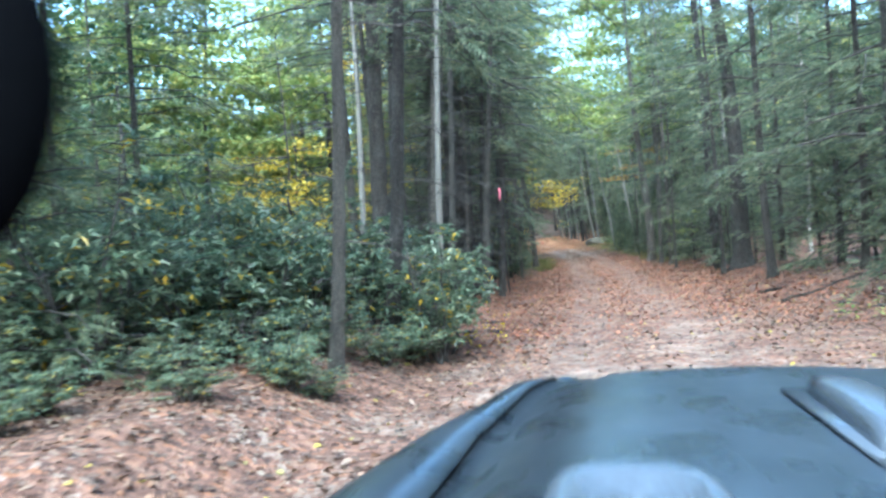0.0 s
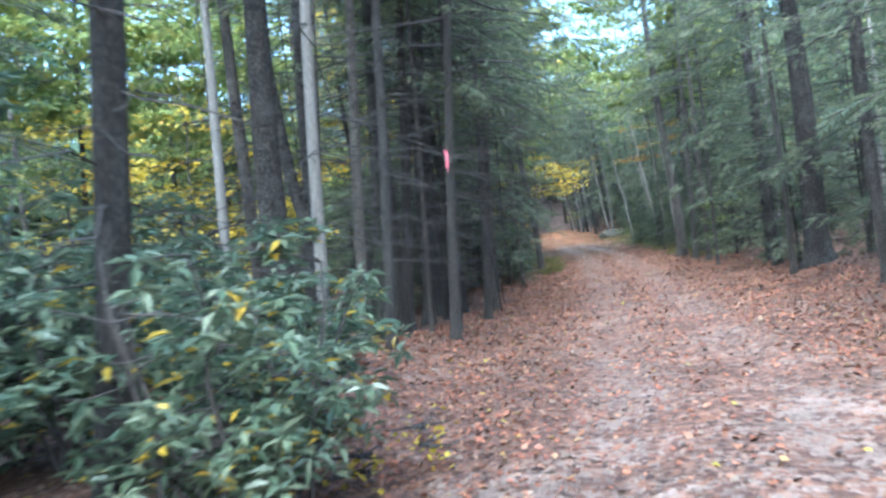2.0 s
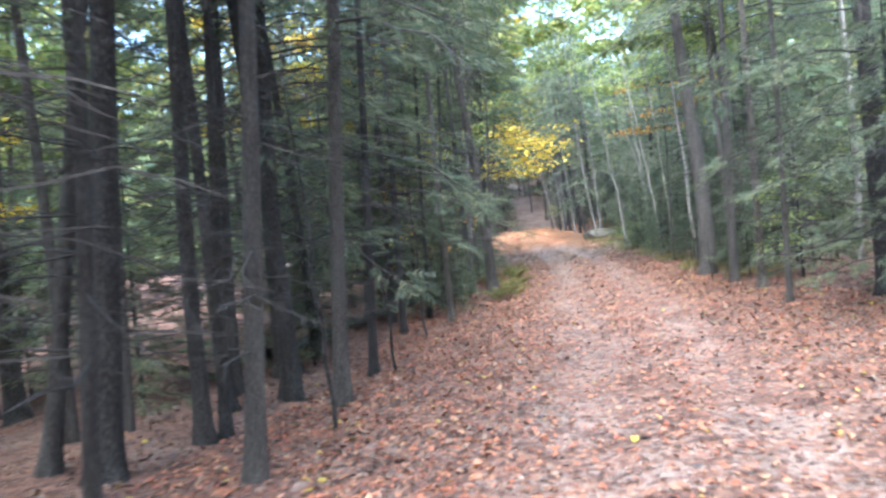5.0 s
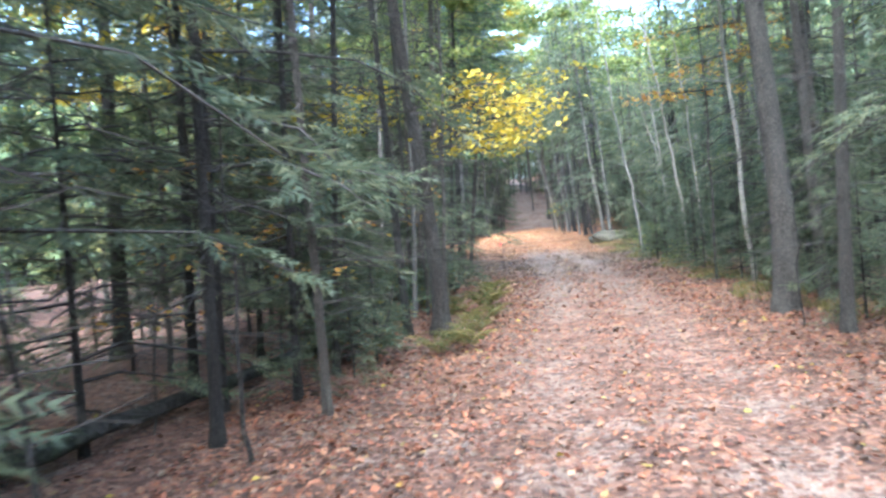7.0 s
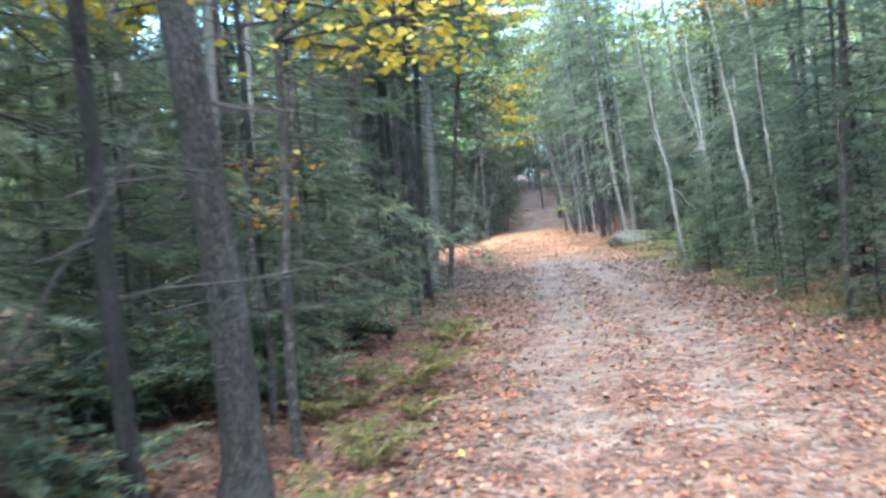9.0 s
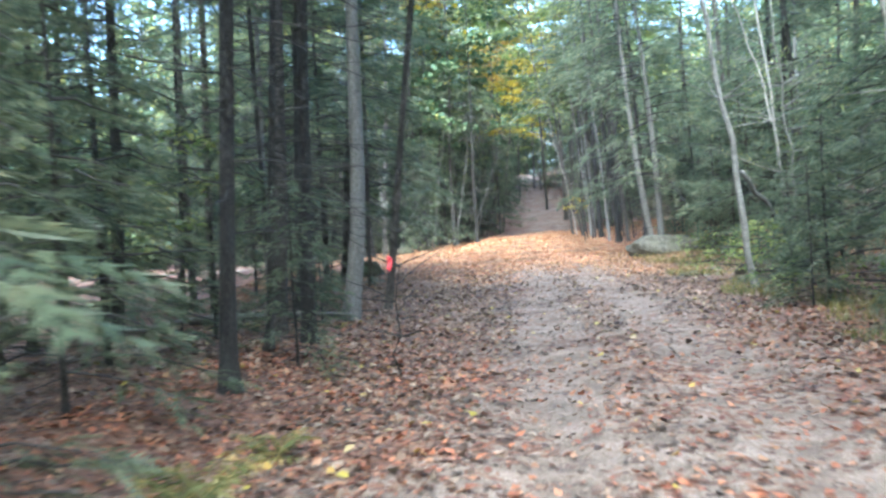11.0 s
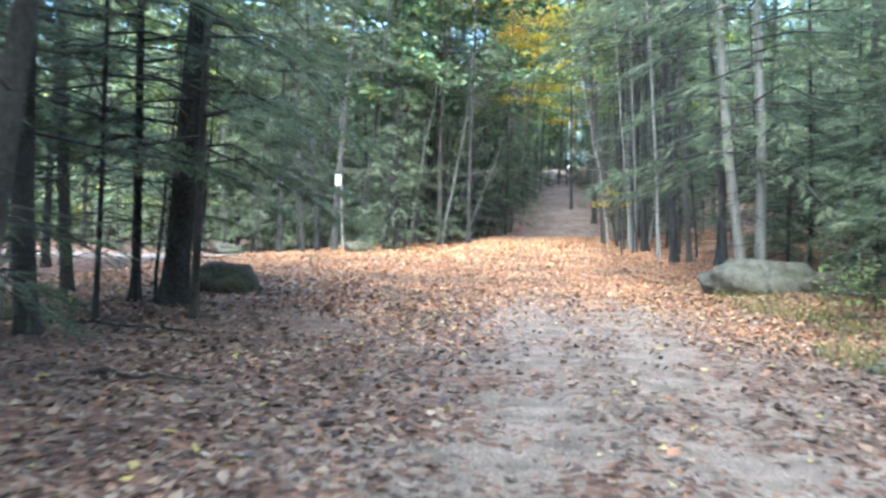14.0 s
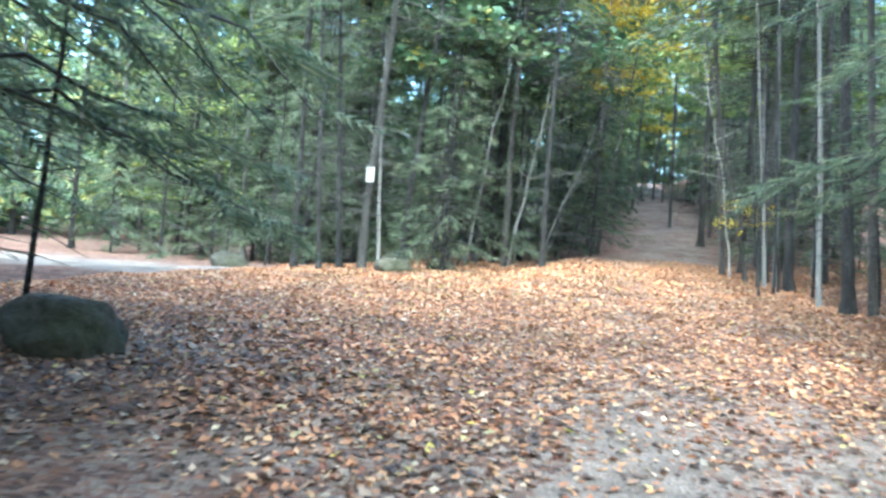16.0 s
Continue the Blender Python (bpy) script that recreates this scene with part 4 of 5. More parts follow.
for k, (x, y, hgt, mat) in enumerate([(1.6, 70.5, 16, LIME), (17.0, 73.5, 16, LIME), (6.5, 98.0, 18, BROAD_GREEN), (9.2, 113.0, 20, LIME), (15.0, 117.0, 20, LIME), (12.0, 132.0, 22, LIME), (17.0, 128.0, 22, LIME), (7.5, 124.0, 22, LIME), (14.0, 140.0, 26, LIME), (9.0, 142.0, 26, LIME), (4.4, 98.5, 17, BROAD_GREEN), (2.0, 52.0, 15, LIME), (-2.6, 33.0, 14, LIME), (-8.5, 20.0, 13, BROAD_GREEN), (-10.5, 28.0, 14, BROAD_GREEN), (-7.5, 37.0, 14, LIME), (0.6, 72.5, 17, LIME), (15.5, 103.0, 17, LIME)]):
    maple(x, y, hgt, 4.2, mat, 80 + k, tuple(np.linspace((0.32 if y > 90 else 0.5) * hgt, 0.97 * hgt, 9)), 0.34 if y > 90 else 0.2, 110 if y > 90 else 120, (0.4, 0), 0.2, label="tall maple with a thin crown of %s leaves" % ("dull green" if mat is BROAD_GREEN else "yellow-green"))


# tall broadleaf crowns that meet over the track
for k, (x, y, hgt, mat) in enumerate([(4.4, 55.0, 19, LIME), (15.8, 58.0, 20, LIME), (4.6, 63.4, 20, LIME), (17.2, 69.5, 21, LIME), (3.2, 72.4, 22, LIME), (17.2, 84.5, 24, LIME), (14.6, 94.5, 25, LIME), (5.0, 104.8, 26, YELLOW),
                                      (-7.5, 44.0, 15, LIME), (-9.0, 52.0, 16, LIME), (-3.5, 56.0, 17, YELLOW), (-5.0, 64.0, 17, LIME), (-8.0, 30.5, 14, LIME), (-6.0, 6.0, 13, BROAD_GREEN), (16.8, 76.4, 22, LIME), (12.4, 48.5, 17, LIME), (9.0, 118.0, 27, LIME), (13.5, 122.0, 28, YELLOW), (-2.0, 106.0, 18, LIME), (2.5, 108.0, 20, LIME), (-7.0, 109.0, 18, LIME)]):
    maple(x, y, hgt, 4.6, mat, 150 + k, tuple(np.linspace(0.42 * hgt, 0.98 * hgt, 10)), 0.36 if y > 100 else 0.26, 300 if y > 100 else 240 if y < 66 else 110, (1.0 if x < 9 else -1.0, 0), 0.2, label="tall maple with a thin crown of %s leaves" % ("yellow" if mat is YELLOW else "dull green" if mat is BROAD_GREEN else "yellow-green"))


# ---- laurel thicket ----
def laurel_meshes(seed):
    r = np.random.default_rng(seed)
    wood, leaves = Heap(), Heap()
    for _ in range(9):
        a, out, hgt = r.uniform(0, 6.28), r.uniform(0.2, 0.95), r.uniform(0.9, 2.1)
        p = wavy(r, (0.1 * np.cos(a), 0.1 * np.sin(a), -0.1), (out * np.cos(a), out * np.sin(a), hgt), 7, 0.1)
        wood.add(*tube(p, np.linspace(0.024, 0.007, 7), 5, False))
        for _ in range(9):
            b = p[r.integers(2, 7)]
            a2, ln = r.uniform(0, 6.28), r.uniform(0.2, 0.75)
            t = b + (ln * np.cos(a2), ln * np.sin(a2), ln * r.uniform(-0.2, 0.6))
            wood.add(*tube([b, (b + t) / 2 + r.normal(0, 0.03, 3), t], [0.007, 0.005, 0.003], 4, False))
            for c in (t, (b + 2 * t) / 3 + r.normal(0, 0.05, 3), t + r.normal(0, 0.1, 3)):
                m = 8
                yaw = np.arange(m) * 2 * np.pi / m + r.uniform(0, 6)
                leaves.many(*LEAF, turns(yaw, r.normal(-0.1, 0.35, m), r.normal(0, 0.3, m), r.uniform(0.10, 0.17, m)), np.repeat(c[None], m, 0) + r.normal(0, 0.012, (m, 3)))
    return wood.mesh("stem_tangle", TWIG), leaves.mesh("foliage", LAUREL)


LAURELS = [laurel_meshes(s) for s in (41, 42, 43, 44)]


def laurel(x, y, k, size=1.0, spin=0.0):
    e = new("laurel_shrub")
    e.matrix_basis = pose(x, y, float(ground_z(x, y)), 0, 0, spin) @ Matrix.Scale(size, 4)
    data_object("stem_tangle", LAURELS[k % 4][0], e)
    data_object("foliage", LAURELS[k % 4][1], e)
    return tagged(e, "evergreen laurel shrub with glossy leaves, some turned yellow", "shrub", "laurel thicket")


rl = random.Random(9)
THICKET = [(-0.2, 14.0, 1.0), (-0.2, 12.9, 0.95), (-1.3, 13.9, 1.1), (-2.15, 12.6, 1.0), (-0.5, 15.6, 0.9), (-2.9, 11.4, 0.9), (-2.6, 12.0, 1.05), (-2.9, 10.4, 1.0), (-2.3, 14.6, 1.15), (-3.4, 13.0, 1.1),
           (-3.6, 9.2, 1.0), (-4.2, 11.2, 1.1), (-4.6, 9.6, 1.1), (-1.1, 16.2, 0.8), (-3.2, 16.0, 1.0), (-6.2, 12.6, 1.1), (-4.6, 17.6, 1.1), (-2.4, 17.6, 0.9)]
for k, (x, y, size) in enumerate(THICKET):
    laurel(x, y, k, size * rl.uniform(0.95, 1.15), rl.uniform(0, 360))
LOW_LAUREL = [(-1.6, 8.9, 0.3), (-2.7, 8.4, 0.34), (-3.4, 7.4, 0.34), (-3.2, 6.4, 0.24), (-4.3, 8.1, 0.5), (-0.9, 11.6, 0.36), (-1.0, 17.4, 0.5), (3.6, 46.0, 0.4), (3.3, 43.4, 0.5), (2.9, 47.9, 0.5),
              (-2.2, 7.6, 0.24), (-1.75, 9.6, 0.36), (-1.3, 9.0, 0.2), (-2.6, 10.4, 0.5), (-3.6, 10.4, 0.5), (-3.9, 6.6, 0.42), (-1.5, 10.8, 0.42), (-0.6, 12.4, 0.36), (-0.4, 19.2, 0.3), (-0.9, 19.8, 0.4), (3.1, 49.2, 0.5), (3.5, 50.6, 0.5), (3.6, 48.4, 0.5), (4.2, 49.4, 0.4), (3.9, 51.4, 0.5), (4.4, 53.0, 0.45), (2.6, 48.8, 0.55)]
for k, (x, y, size) in enumerate(LOW_LAUREL):
    e = laurel(x, y, k + 1, size, rl.uniform(0, 360))
    e.scale = (1.5 * size, 1.5 * size, 0.8 * size)


# ---- ferns, grass, herbs ----
def fern_mesh(seed):
    """Arching fronds, each a stalk with pairs of narrow leaflets."""
    r = np.random.default_rng(seed)
    hp = Heap()
    for k in range(8):
        yaw, ln, lift = k * 0.7854 + r.normal(0, 0.25), r.uniform(0.4, 0.72), r.uniform(0.9, 1.35)
        s = np.linspace(0.15, 1, 18)
        out = ln * (s * np.cos(lift) + 0.35 * s**2)
        up = ln * (s * np.sin(lift) - 0.42 * s**2.6)
        c = np.stack([out * np.cos(yaw), out * np.sin(yaw), up], 1)
        hp.add(*tube(c, np.linspace(0.004, 0.0015, 18), 3, False))
        w = ln * 0.26 * np.sin(np.pi * np.clip(s * 0.92, 0, 1)) ** 0.7 * (1.1 - 0.6 * s)
        for side in (-1, 1):
            hp.many(*blade(1.0, 0.2, 0.04), turns(np.full(18, yaw) + side * r.normal(1.2, 0.08, 18), r.normal(-0.15, 0.1, 18), r.normal(0, 0.2, 18), w + 0.012), c)
    return hp.mesh("frond", FERN)


FERNS = [fern_mesh(s) for s in (51, 52, 53)]
FERN_AT = [(5.05, 44.6), (4.8, 45.5), (5.2, 46.2), (5.35, 47.3), (5.1, 48.2), (5.6, 48.9), (5.5, 50.3), (5.75, 51.6), (5.6, 53.0), (4.6, 44.2), (5.95, 54.2), (5.0, 49.6), (5.75, 55.2), (5.95, 56.4), (4.95, 50.9), (4.75, 49.0)]
for k, (x, y) in enumerate(FERN_AT):
    e = new("fern", FERNS[k % 3])
    e.matrix_basis = pose(x, y, float(ground_z(x, y)) + 0.01, 0, 0, 70 * k) @ Matrix.Scale(rl.uniform(0.65, 1.15), 4)
    tagged(e, "yellowing fern at the edge of the track", "fern", "ferns beside the track")


def verge_grass():
    r = np.random.default_rng(61)
    hp = Heap()
    n = 12000
    y = r.uniform(44, 84, n)
    d = 3.0 + np.abs(r.normal(0, 0.9, n)) + 0.4 * np.sin(y)
    x = np.interp(y, *ROAD_X) + d
    keep = np.sin(x * 2.1 + 1.7 * y) + np.sin(1.3 * y) > -0.5
    x, y = x[keep], y[keep]
    m = len(x)
    strip = (np.array([(0, -0.03, 0), (0, 0.03, 0), (0.55, 0.022, 0.05), (0.55, -0.022, 0.05), (1, 0, -0.12)]), [(0, 1, 2), (0, 2, 3), (3, 2, 4)])
    hp.many(*strip, turns(r.uniform(0, 6.28, m), r.uniform(0.5, 1.3, m), r.normal(0, 0.3, m), r.uniform(0.08, 0.26, m)), np.stack([x, y, ground_z(x, y)], 1))
    ob = new("verge_grass", hp.mesh("verge_grass", FERN))
    return tagged(ob, "thin yellow-green grass along the gravel verge", "grass", kind="stuff")


verge_grass()


# ---- fallen leaves ----
def litter(name, material, seed, n, y0, y1, reach, skip, label, small=0.04, large=0.098):
    r = np.random.default_rng(seed)
    hp = Heap()
    y = r.uniform(y0, y1, n)
    d = r.uniform(-reach, reach, n)
    x = np.interp(y, *ROAD_X) + d
    rut = np.exp(-((d + 0.75) / 0.4) ** 2) + np.exp(-((d - 0.85) / 0.4) ** 2) + 0.6 * np.exp(-(d / 2.0) ** 4)
    ends = np.minimum(smooth(y0, y0 + 7, y + 2 * np.sin(1.1 * x)), smooth(y1, y1 - 7, y + 1.5 * np.sin(0.9 * x)))
    keep = (r.random(n) > skip * np.clip(rut, 0, 1)) & (r.random(n) < ends)
    keep &= r.random(n) > 0.9 * np.exp(-(((x - 6.4) / 1.2) ** 2 + ((y - 76.0) / 1.2) ** 2)) + 0.25 * (y > 72) * smooth(82, 77, y) * smooth(-0.2, 0.5, np.sin(1.9 * x + 0.7 * y) + np.sin(1.1 * y - 0.8 * x))
    x, y = x[keep], y[keep]
    m = len(x)
    at = np.stack([x, y, ground_z(x, y) + r.uniform(0.004, 0.03, m)], 1)
    hp.many(*(LEAF6 if y1 < 65 else LEAF4), turns(r.uniform(0, 6.28, m), r.normal(0, 0.25, m), r.normal(0, 0.3, m) + np.pi * (r.random(m) < 0.5), r.uniform(small, large, m)), at)
    return tagged(new(name, hp.mesh(name, material)), label, "leaves", kind="stuff")


litter("fallen_leaves", LITTER, 71, 70000, -3, 64, 6.5, 0.85, "brown and tan fallen leaves on the track and its banks")
litter("fallen_leaves", LITTER_ORANGE, 72, 70000, 12, 66, 4.5, 0.72, "orange and russet fallen leaves on the track")
litter("fallen_leaves", LITTER_TAN, 73, 75000, 55, 84, 7.5, 0.85, "brown and tan fallen leaves beside the gravel", 0.05, 0.125)
litter("fallen_leaves", LITTER_CLEARING, 74, 180000, 73.5, 104, 10, 0.2, "orange fallen leaves spread over the clearing", 0.04, 0.098)


# ---- stones ----
def rock_material():
    m = bark_material("mossy_stone", (0.06, 0.053, 0.040), (0.215, 0.195, 0.15), 7, 1.0, 1.0, (0.085, 0.082, 0.04), 0.75)
    return m


STONE = rock_material()
STONE_MOSSY = bark_material("dark_mossy_stone", (0.034, 0.029, 0.020), (0.12, 0.104, 0.074), 9, 1.0, 1.0, (0.056, 0.055, 0.018), 0.85)


def boulder(x, y, sx, sy, sz, seed, name="boulder", label="grey mossy boulder among fallen leaves"):
    bm = bmesh.new()
    bmesh.ops.create_icosphere(bm, subdivisions=4, radius=1)
    noise.seed_set(seed)
    for v in bm.verts:
        c = v.co.copy()
        k = 1 + 0.22 * noise.noise(c * 1.2) + 0.09 * noise.noise(c * 3.1) + 0.03 * noise.noise(c * 8)
        c = c * k
        c.z = min(c.z, 0.86 + 0.2 * noise.noise(c * 1.3))
        v.co = Vector((c.x * sx, c.y * sy, c.z * sz))
    me = bpy.data.meshes.new(name)
    bm.to_mesh(me)
    bm.free()
    me.materials.append(STONE_MOSSY if "mossy" in label and name == "boulder" else STONE)
    me.shade_smooth()
    ob = new(name, me)
    ob.location = (x, y, float(ground_z(x, y)) + 0.25 * sz)
    return tagged(ob, label, "rock", "stones of the clearing")


boulder(4.02, 79.3, 0.6, 0.46, 0.43, 3, label="rounded dark mossy boulder beside a trunk")
boulder(13.9, 81.5, 1.2, 0.62, 0.54, 5, label="broad pale grey boulder with a flat top")
boulder(15.0, 80.6, 0.7, 0.5, 0.36, 6)
boulder(13.9, 71.9, 0.42, 0.3, 0.22, 7)
boulder(4.3, 93.4, 0.5, 0.35, 0.28, 8)
boulder(5.2, 95.2, 0.4, 0.3, 0.22, 9)
boulder(-0.5, 95.0, 0.55, 0.4, 0.34, 11, label="dark mossy boulder beside the side road")
boulder(-1.5, 27.2, 0.24, 0.2, 0.2, 10)
for k, (x, y, q) in enumerate([(12.6, 73.2, 0.12), (12.9, 73.6, 0.15), (13.3, 72.9, 0.1), (12.9, 72.3, 0.09), (13.6, 74.2, 0.14), (12.5, 74.6, 0.08)]):
    boulder(x, y, q, q * 0.8, q * 0.6, 20 + k, "stone", "small pale stone on the grassy verge")


# ---- fallen wood ----
def log(pts, r0, r1, material=None, label="fallen dead branch lying on the leaves", name="fallen_log"):
    r = np.random.default_rng(int(pts[0][1] * 10) % 1000)
    p = np.array([(x, y, float(ground_z(x, y)) + h) for x, y, h in pts])
    t = np.linspace(0, 1, 12)
    q = np.stack([np.interp(t, np.linspace(0, 1, len(p)), p[:, k]) for k in range(3)], 1)
    q[1:-1] += r.normal(0, 0.02, (10, 3))
    e = new(name, stem_mesh(name, 1, q, np.linspace(r0, r1, 12), material or BARK_GREY, 7))
    return tagged(e, label, "log", "fallen wood")


log([(1.6, 65.0, 0.16), (3.4, 65.4, 0.2), (5.25, 65.9, 0.12)], 0.06, 0.035, BARK_PALE)
log([(2.2, 66.8, 0.1), (5.6, 67.2, 0.06)], 0.035, 0.015)
log([(15.0, 71.1, 0.03), (13.9, 70.0, 1.15), (12.78, 68.75, 2.3)], 0.06, 0.05, BARK_PALE, "dead pale stem leaning against a birch")
log([(6.6, 18.2, 0.03), (8.9, 19.0, 0.08)], 0.03, 0.012, BARK_DARK)
log([(7.2, 21.2, 0.03), (9.8, 20.4, 0.1)], 0.035, 0.02, BARK_DARK)
log([(0.2, 37.0, 0.3), (3.2, 44.2, 0.2)], 0.1, 0.07, BARK_MOSS, "mossy fallen trunk on the bank")
log([(3.7, 44.1, 0.02), (4.05, 44.55, 1.3), (4.6, 45.35, 2.55)], 0.016, 0.010, BARK_GREY, "dead grey stem leaning among young hemlocks")
log([(2.6, 52.6, 0.12), (4.0, 53.6, 0.3), (5.0, 54.4, 0.22)], 0.13, 0.1, BARK_MOSS, "mossy fallen trunk strewn with leaves among ferns")
log([(1.2, 75.6, 0.03), (3.4, 75.0, 0.06), (5.2, 74.4, 0.03)], 0.03, 0.012, BARK_DARK)
log([(5.0, 71.6, 0.03), (6.2, 71.2, 0.05)], 0.025, 0.012)
log([(-1.0, 20.0, 0.05), (-3.6, 19.0, 0.3)], 0.05, 0.03, BARK_DARK)


# ---- sign and ribbons ----
def trail_sign():
    x, y = 3.47, 93.62
    e = new("trail_sign")
    e.location = (x, y, float(ground_z(3.5, 93.8)) + 2.35)
    bm = bmesh.new()
    bmesh.ops.create_cube(bm, size=1)
    bmesh.ops.scale(bm, vec=(0.22, 0.012, 0.38), verts=bm.verts)
    bmesh.ops.bevel(bm, geom=bm.edges[:], offset=0.004, segments=2, affect="EDGES")
    m, n, l, b = nodes("sign_paint", 0.6)
    t = n.new("ShaderNodeTexNoise")
    t.inputs["Scale"].default_value = 12
    c = ramp_node(n, [(0.3, (0.24, 0.23, 0.19)), (0.7, (0.33, 0.315, 0.265))])
    l.new(t.outputs["Fac"], c.inputs[0])
    l.new(c.outputs[0], b.inputs["Base Color"])
    me = bpy.data.meshes.new("board")
    bm.to_mesh(me)
    bm.free()
    me.materials.append(m)
    data_object("board", me, e)
    for z in (0.16, -0.16):
        bm = bmesh.new()
        bmesh.ops.create_cone(bm, cap_ends=True, segments=10, radius1=0.007, radius2=0.005, depth=0.01, matrix=Matrix.Translation((0, -0.01, z)) @ Matrix.Rotation(radians(90), 4, "X"))
        me = bpy.data.meshes.new("nail")
        bm.to_mesh(me)
        bm.free()
        me.materials.append(BARK_GREY)
        data_object("nail", me, e)
    return tagged(e, "small pale blank board nailed to a grey trunk", "sign")


trail_sign()


def ribbon(x, y, z, colour, name, label, length=0.45, width=0.045):
    """A strip of flagging tape hanging from a twig, its two ends twisted."""
    m, n, l, b = nodes(name + "_tape", 0.4)
    b.inputs["Base Color"].default_value = (*colour, 1)
    e = new(name)
    e.location = (x, y, z)
    for k, (turn, ln) in enumerate(((0.3, 1.0), (-0.7, 0.8))):
        s = np.linspace(0, 1, 9)
        a = turn + 1.6 * s * (1 if k else -1)
        c = np.stack([0.012 * np.sin(3 * s + k) + 0.004 * k, 0.01 * np.cos(4 * s) - 0.01, -length * ln * s], 1)
        h = width / 2 * np.stack([np.cos(a), np.sin(a), 0 * a], 1)
        th = 0.0006 * np.stack([-np.sin(a), np.cos(a), 0 * a], 1)
        v = np.stack([c - h - th, c + h - th, c + h + th, c - h + th], 1).reshape(-1, 3)
        f = [(4 * i + j, 4 * i + (j + 1) % 4, 4 * i + 4 + (j + 1) % 4, 4 * i + 4 + j) for i in range(8) for j in range(4)]
        mesh_object("tail", v, f, m, e, shade=True)
    bm = bmesh.new()
    bmesh.ops.create_uvsphere(bm, u_segments=8, v_segments=6, radius=0.4 * width)
    me = bpy.data.meshes.new("knot")
    bm.to_mesh(me)
    bm.free()
    me.materials.append(m)
    data_object("knot", me, e)
    return tagged(e, label, "ribbon", "flagging tape on trees")


ribbon(1.2, 18.1, 2.6, (0.5, 0.13, 0.16), "pink_ribbon", "pink flagging tape hanging from a dead twig", 0.24, 0.03)
ribbon(6.48, 59.75, float(ground_z(6.48, 59.8)) + 1.25, (0.65, 0.05, 0.06), "red_ribbon", "red flagging tape tied to a thin bare sapling", 0.15, 0.045)


def sapling(x, y, height, lean, seed):
    """A thin bare stem with a few twigs."""
    r = np.random.default_rng(seed)
    e = new("bare_sapling")
    e.location = (x, y, float(ground_z(x, y)))
    p = wavy(r, (0, 0, -0.1), (lean, 0.1, height), 10, 0.05)
    data_object("trunk", stem_mesh("trunk", seed, p, np.linspace(0.034, 0.009, 10) * min(1, height / 4.5), BARK_DARK, 6), e)
    hp = Heap()
    hp.add(*tube(p, np.full(10, 0.003), 3, False))
    for _ in range(16):
        i = r.integers(3, 10)
        a, ln = r.uniform(0, 6.28), r.uniform(0.3, 0.9)
        q = wavy(r, p[i], p[i] + (ln * np.cos(a), ln * np.sin(a), ln * r.uniform(0, 0.6)), 5, 0.04)
        hp.add(*tube(q, np.linspace(0.009, 0.002, 5), 4, False), 3 * i)
    data_object("branchwork", hp.mesh("branchwork", TWIG), e)
    return tagged(e, "thin bare sapling with a few dark twigs", "tree", "bare saplings")


SAPLINGS = [(4.8, 96.4, 6.0, 0.5, 31), (5.3, 97.2, 6.0, 0.9, 32), (6.1, 99.6, 6.0, 1.3, 33), (2.0, 94.6, 5.5, -0.3, 34), (0.4, 95.2, 5.5, 0.2, 35), (-0.9, 95.8, 5.0, -0.2, 36), (13.1, 92.6, 6.0, -0.4, 37), (12.9, 94.0, 6.0, -0.5, 38), (14.2, 91.2, 6.0, -0.4, 39), (14.4, 89.8, 6.0, -0.5, 40), (13.7, 91.8, 6.0, -0.3, 41), (3.35, 79.6, 5.0, 0.25, 1), (3.1, 78.3, 4.5, 0.3, 2), (6.5, 59.8, 1.5, 0.05, 3), (9.9, 44.0, 2.2, 0, 4), (2.9, 66.0, 3.5, 0.4, 5), (3.6, 70.5, 3.8, -0.3, 6), (12.9, 95.4, 4.0, -0.7, 7), (8.4, 103.5, 5.0, 1.2, 8), (4.9, 95.2, 4.5, 0.2, 9),
            (6.6, 98.6, 5.0, 1.0, 10), (7.6, 99.8, 5.0, 1.6, 11), (2.1, 30.6, 3.5, -0.2, 12), (2.4, 35.8, 3.5, -0.2, 13), (2.9, 39.0, 3.5, -0.1, 14), (12.6, 91.8, 5.0, -0.2, 15), (13.0, 92.4, 5.0, -0.3, 16)]
for a in SAPLINGS:
    sapling(*a)


# ---- the car, standing where the drive begins ----
def paint_material():
    m, n, l, b = nodes("dark_paint", 0.2)
    t = n.new("ShaderNodeTexNoise")
    t.inputs["Scale"].default_value, t.inputs["Detail"].default_value = 7, 8
    co = n.new("ShaderNodeTexCoord")
    l.new(co.outputs["Object"], t.inputs["Vector"])
    c = ramp_node(n, [(0.35, (0.011, 0.014, 0.018)), (0.75, (0.026, 0.031, 0.038))])
    r = ramp_node(n, [(0.3, (0.22, 0.22, 0.22)), (0.8, (0.42, 0.42, 0.42))])
    l.new(t.outputs["Fac"], c.inputs[0])
    l.new(t.outputs["Fac"], r.inputs[0])
    l.new(c.outputs[0], b.inputs["Base Color"])
    l.new(r.outputs[0], b.inputs["Roughness"])
    b.inputs["Coat Weight"].default_value, b.inputs["Coat Roughness"].default_value = 0.15, 0.1
    b.inputs["Specular IOR Level"].default_value = 0.35
    return m


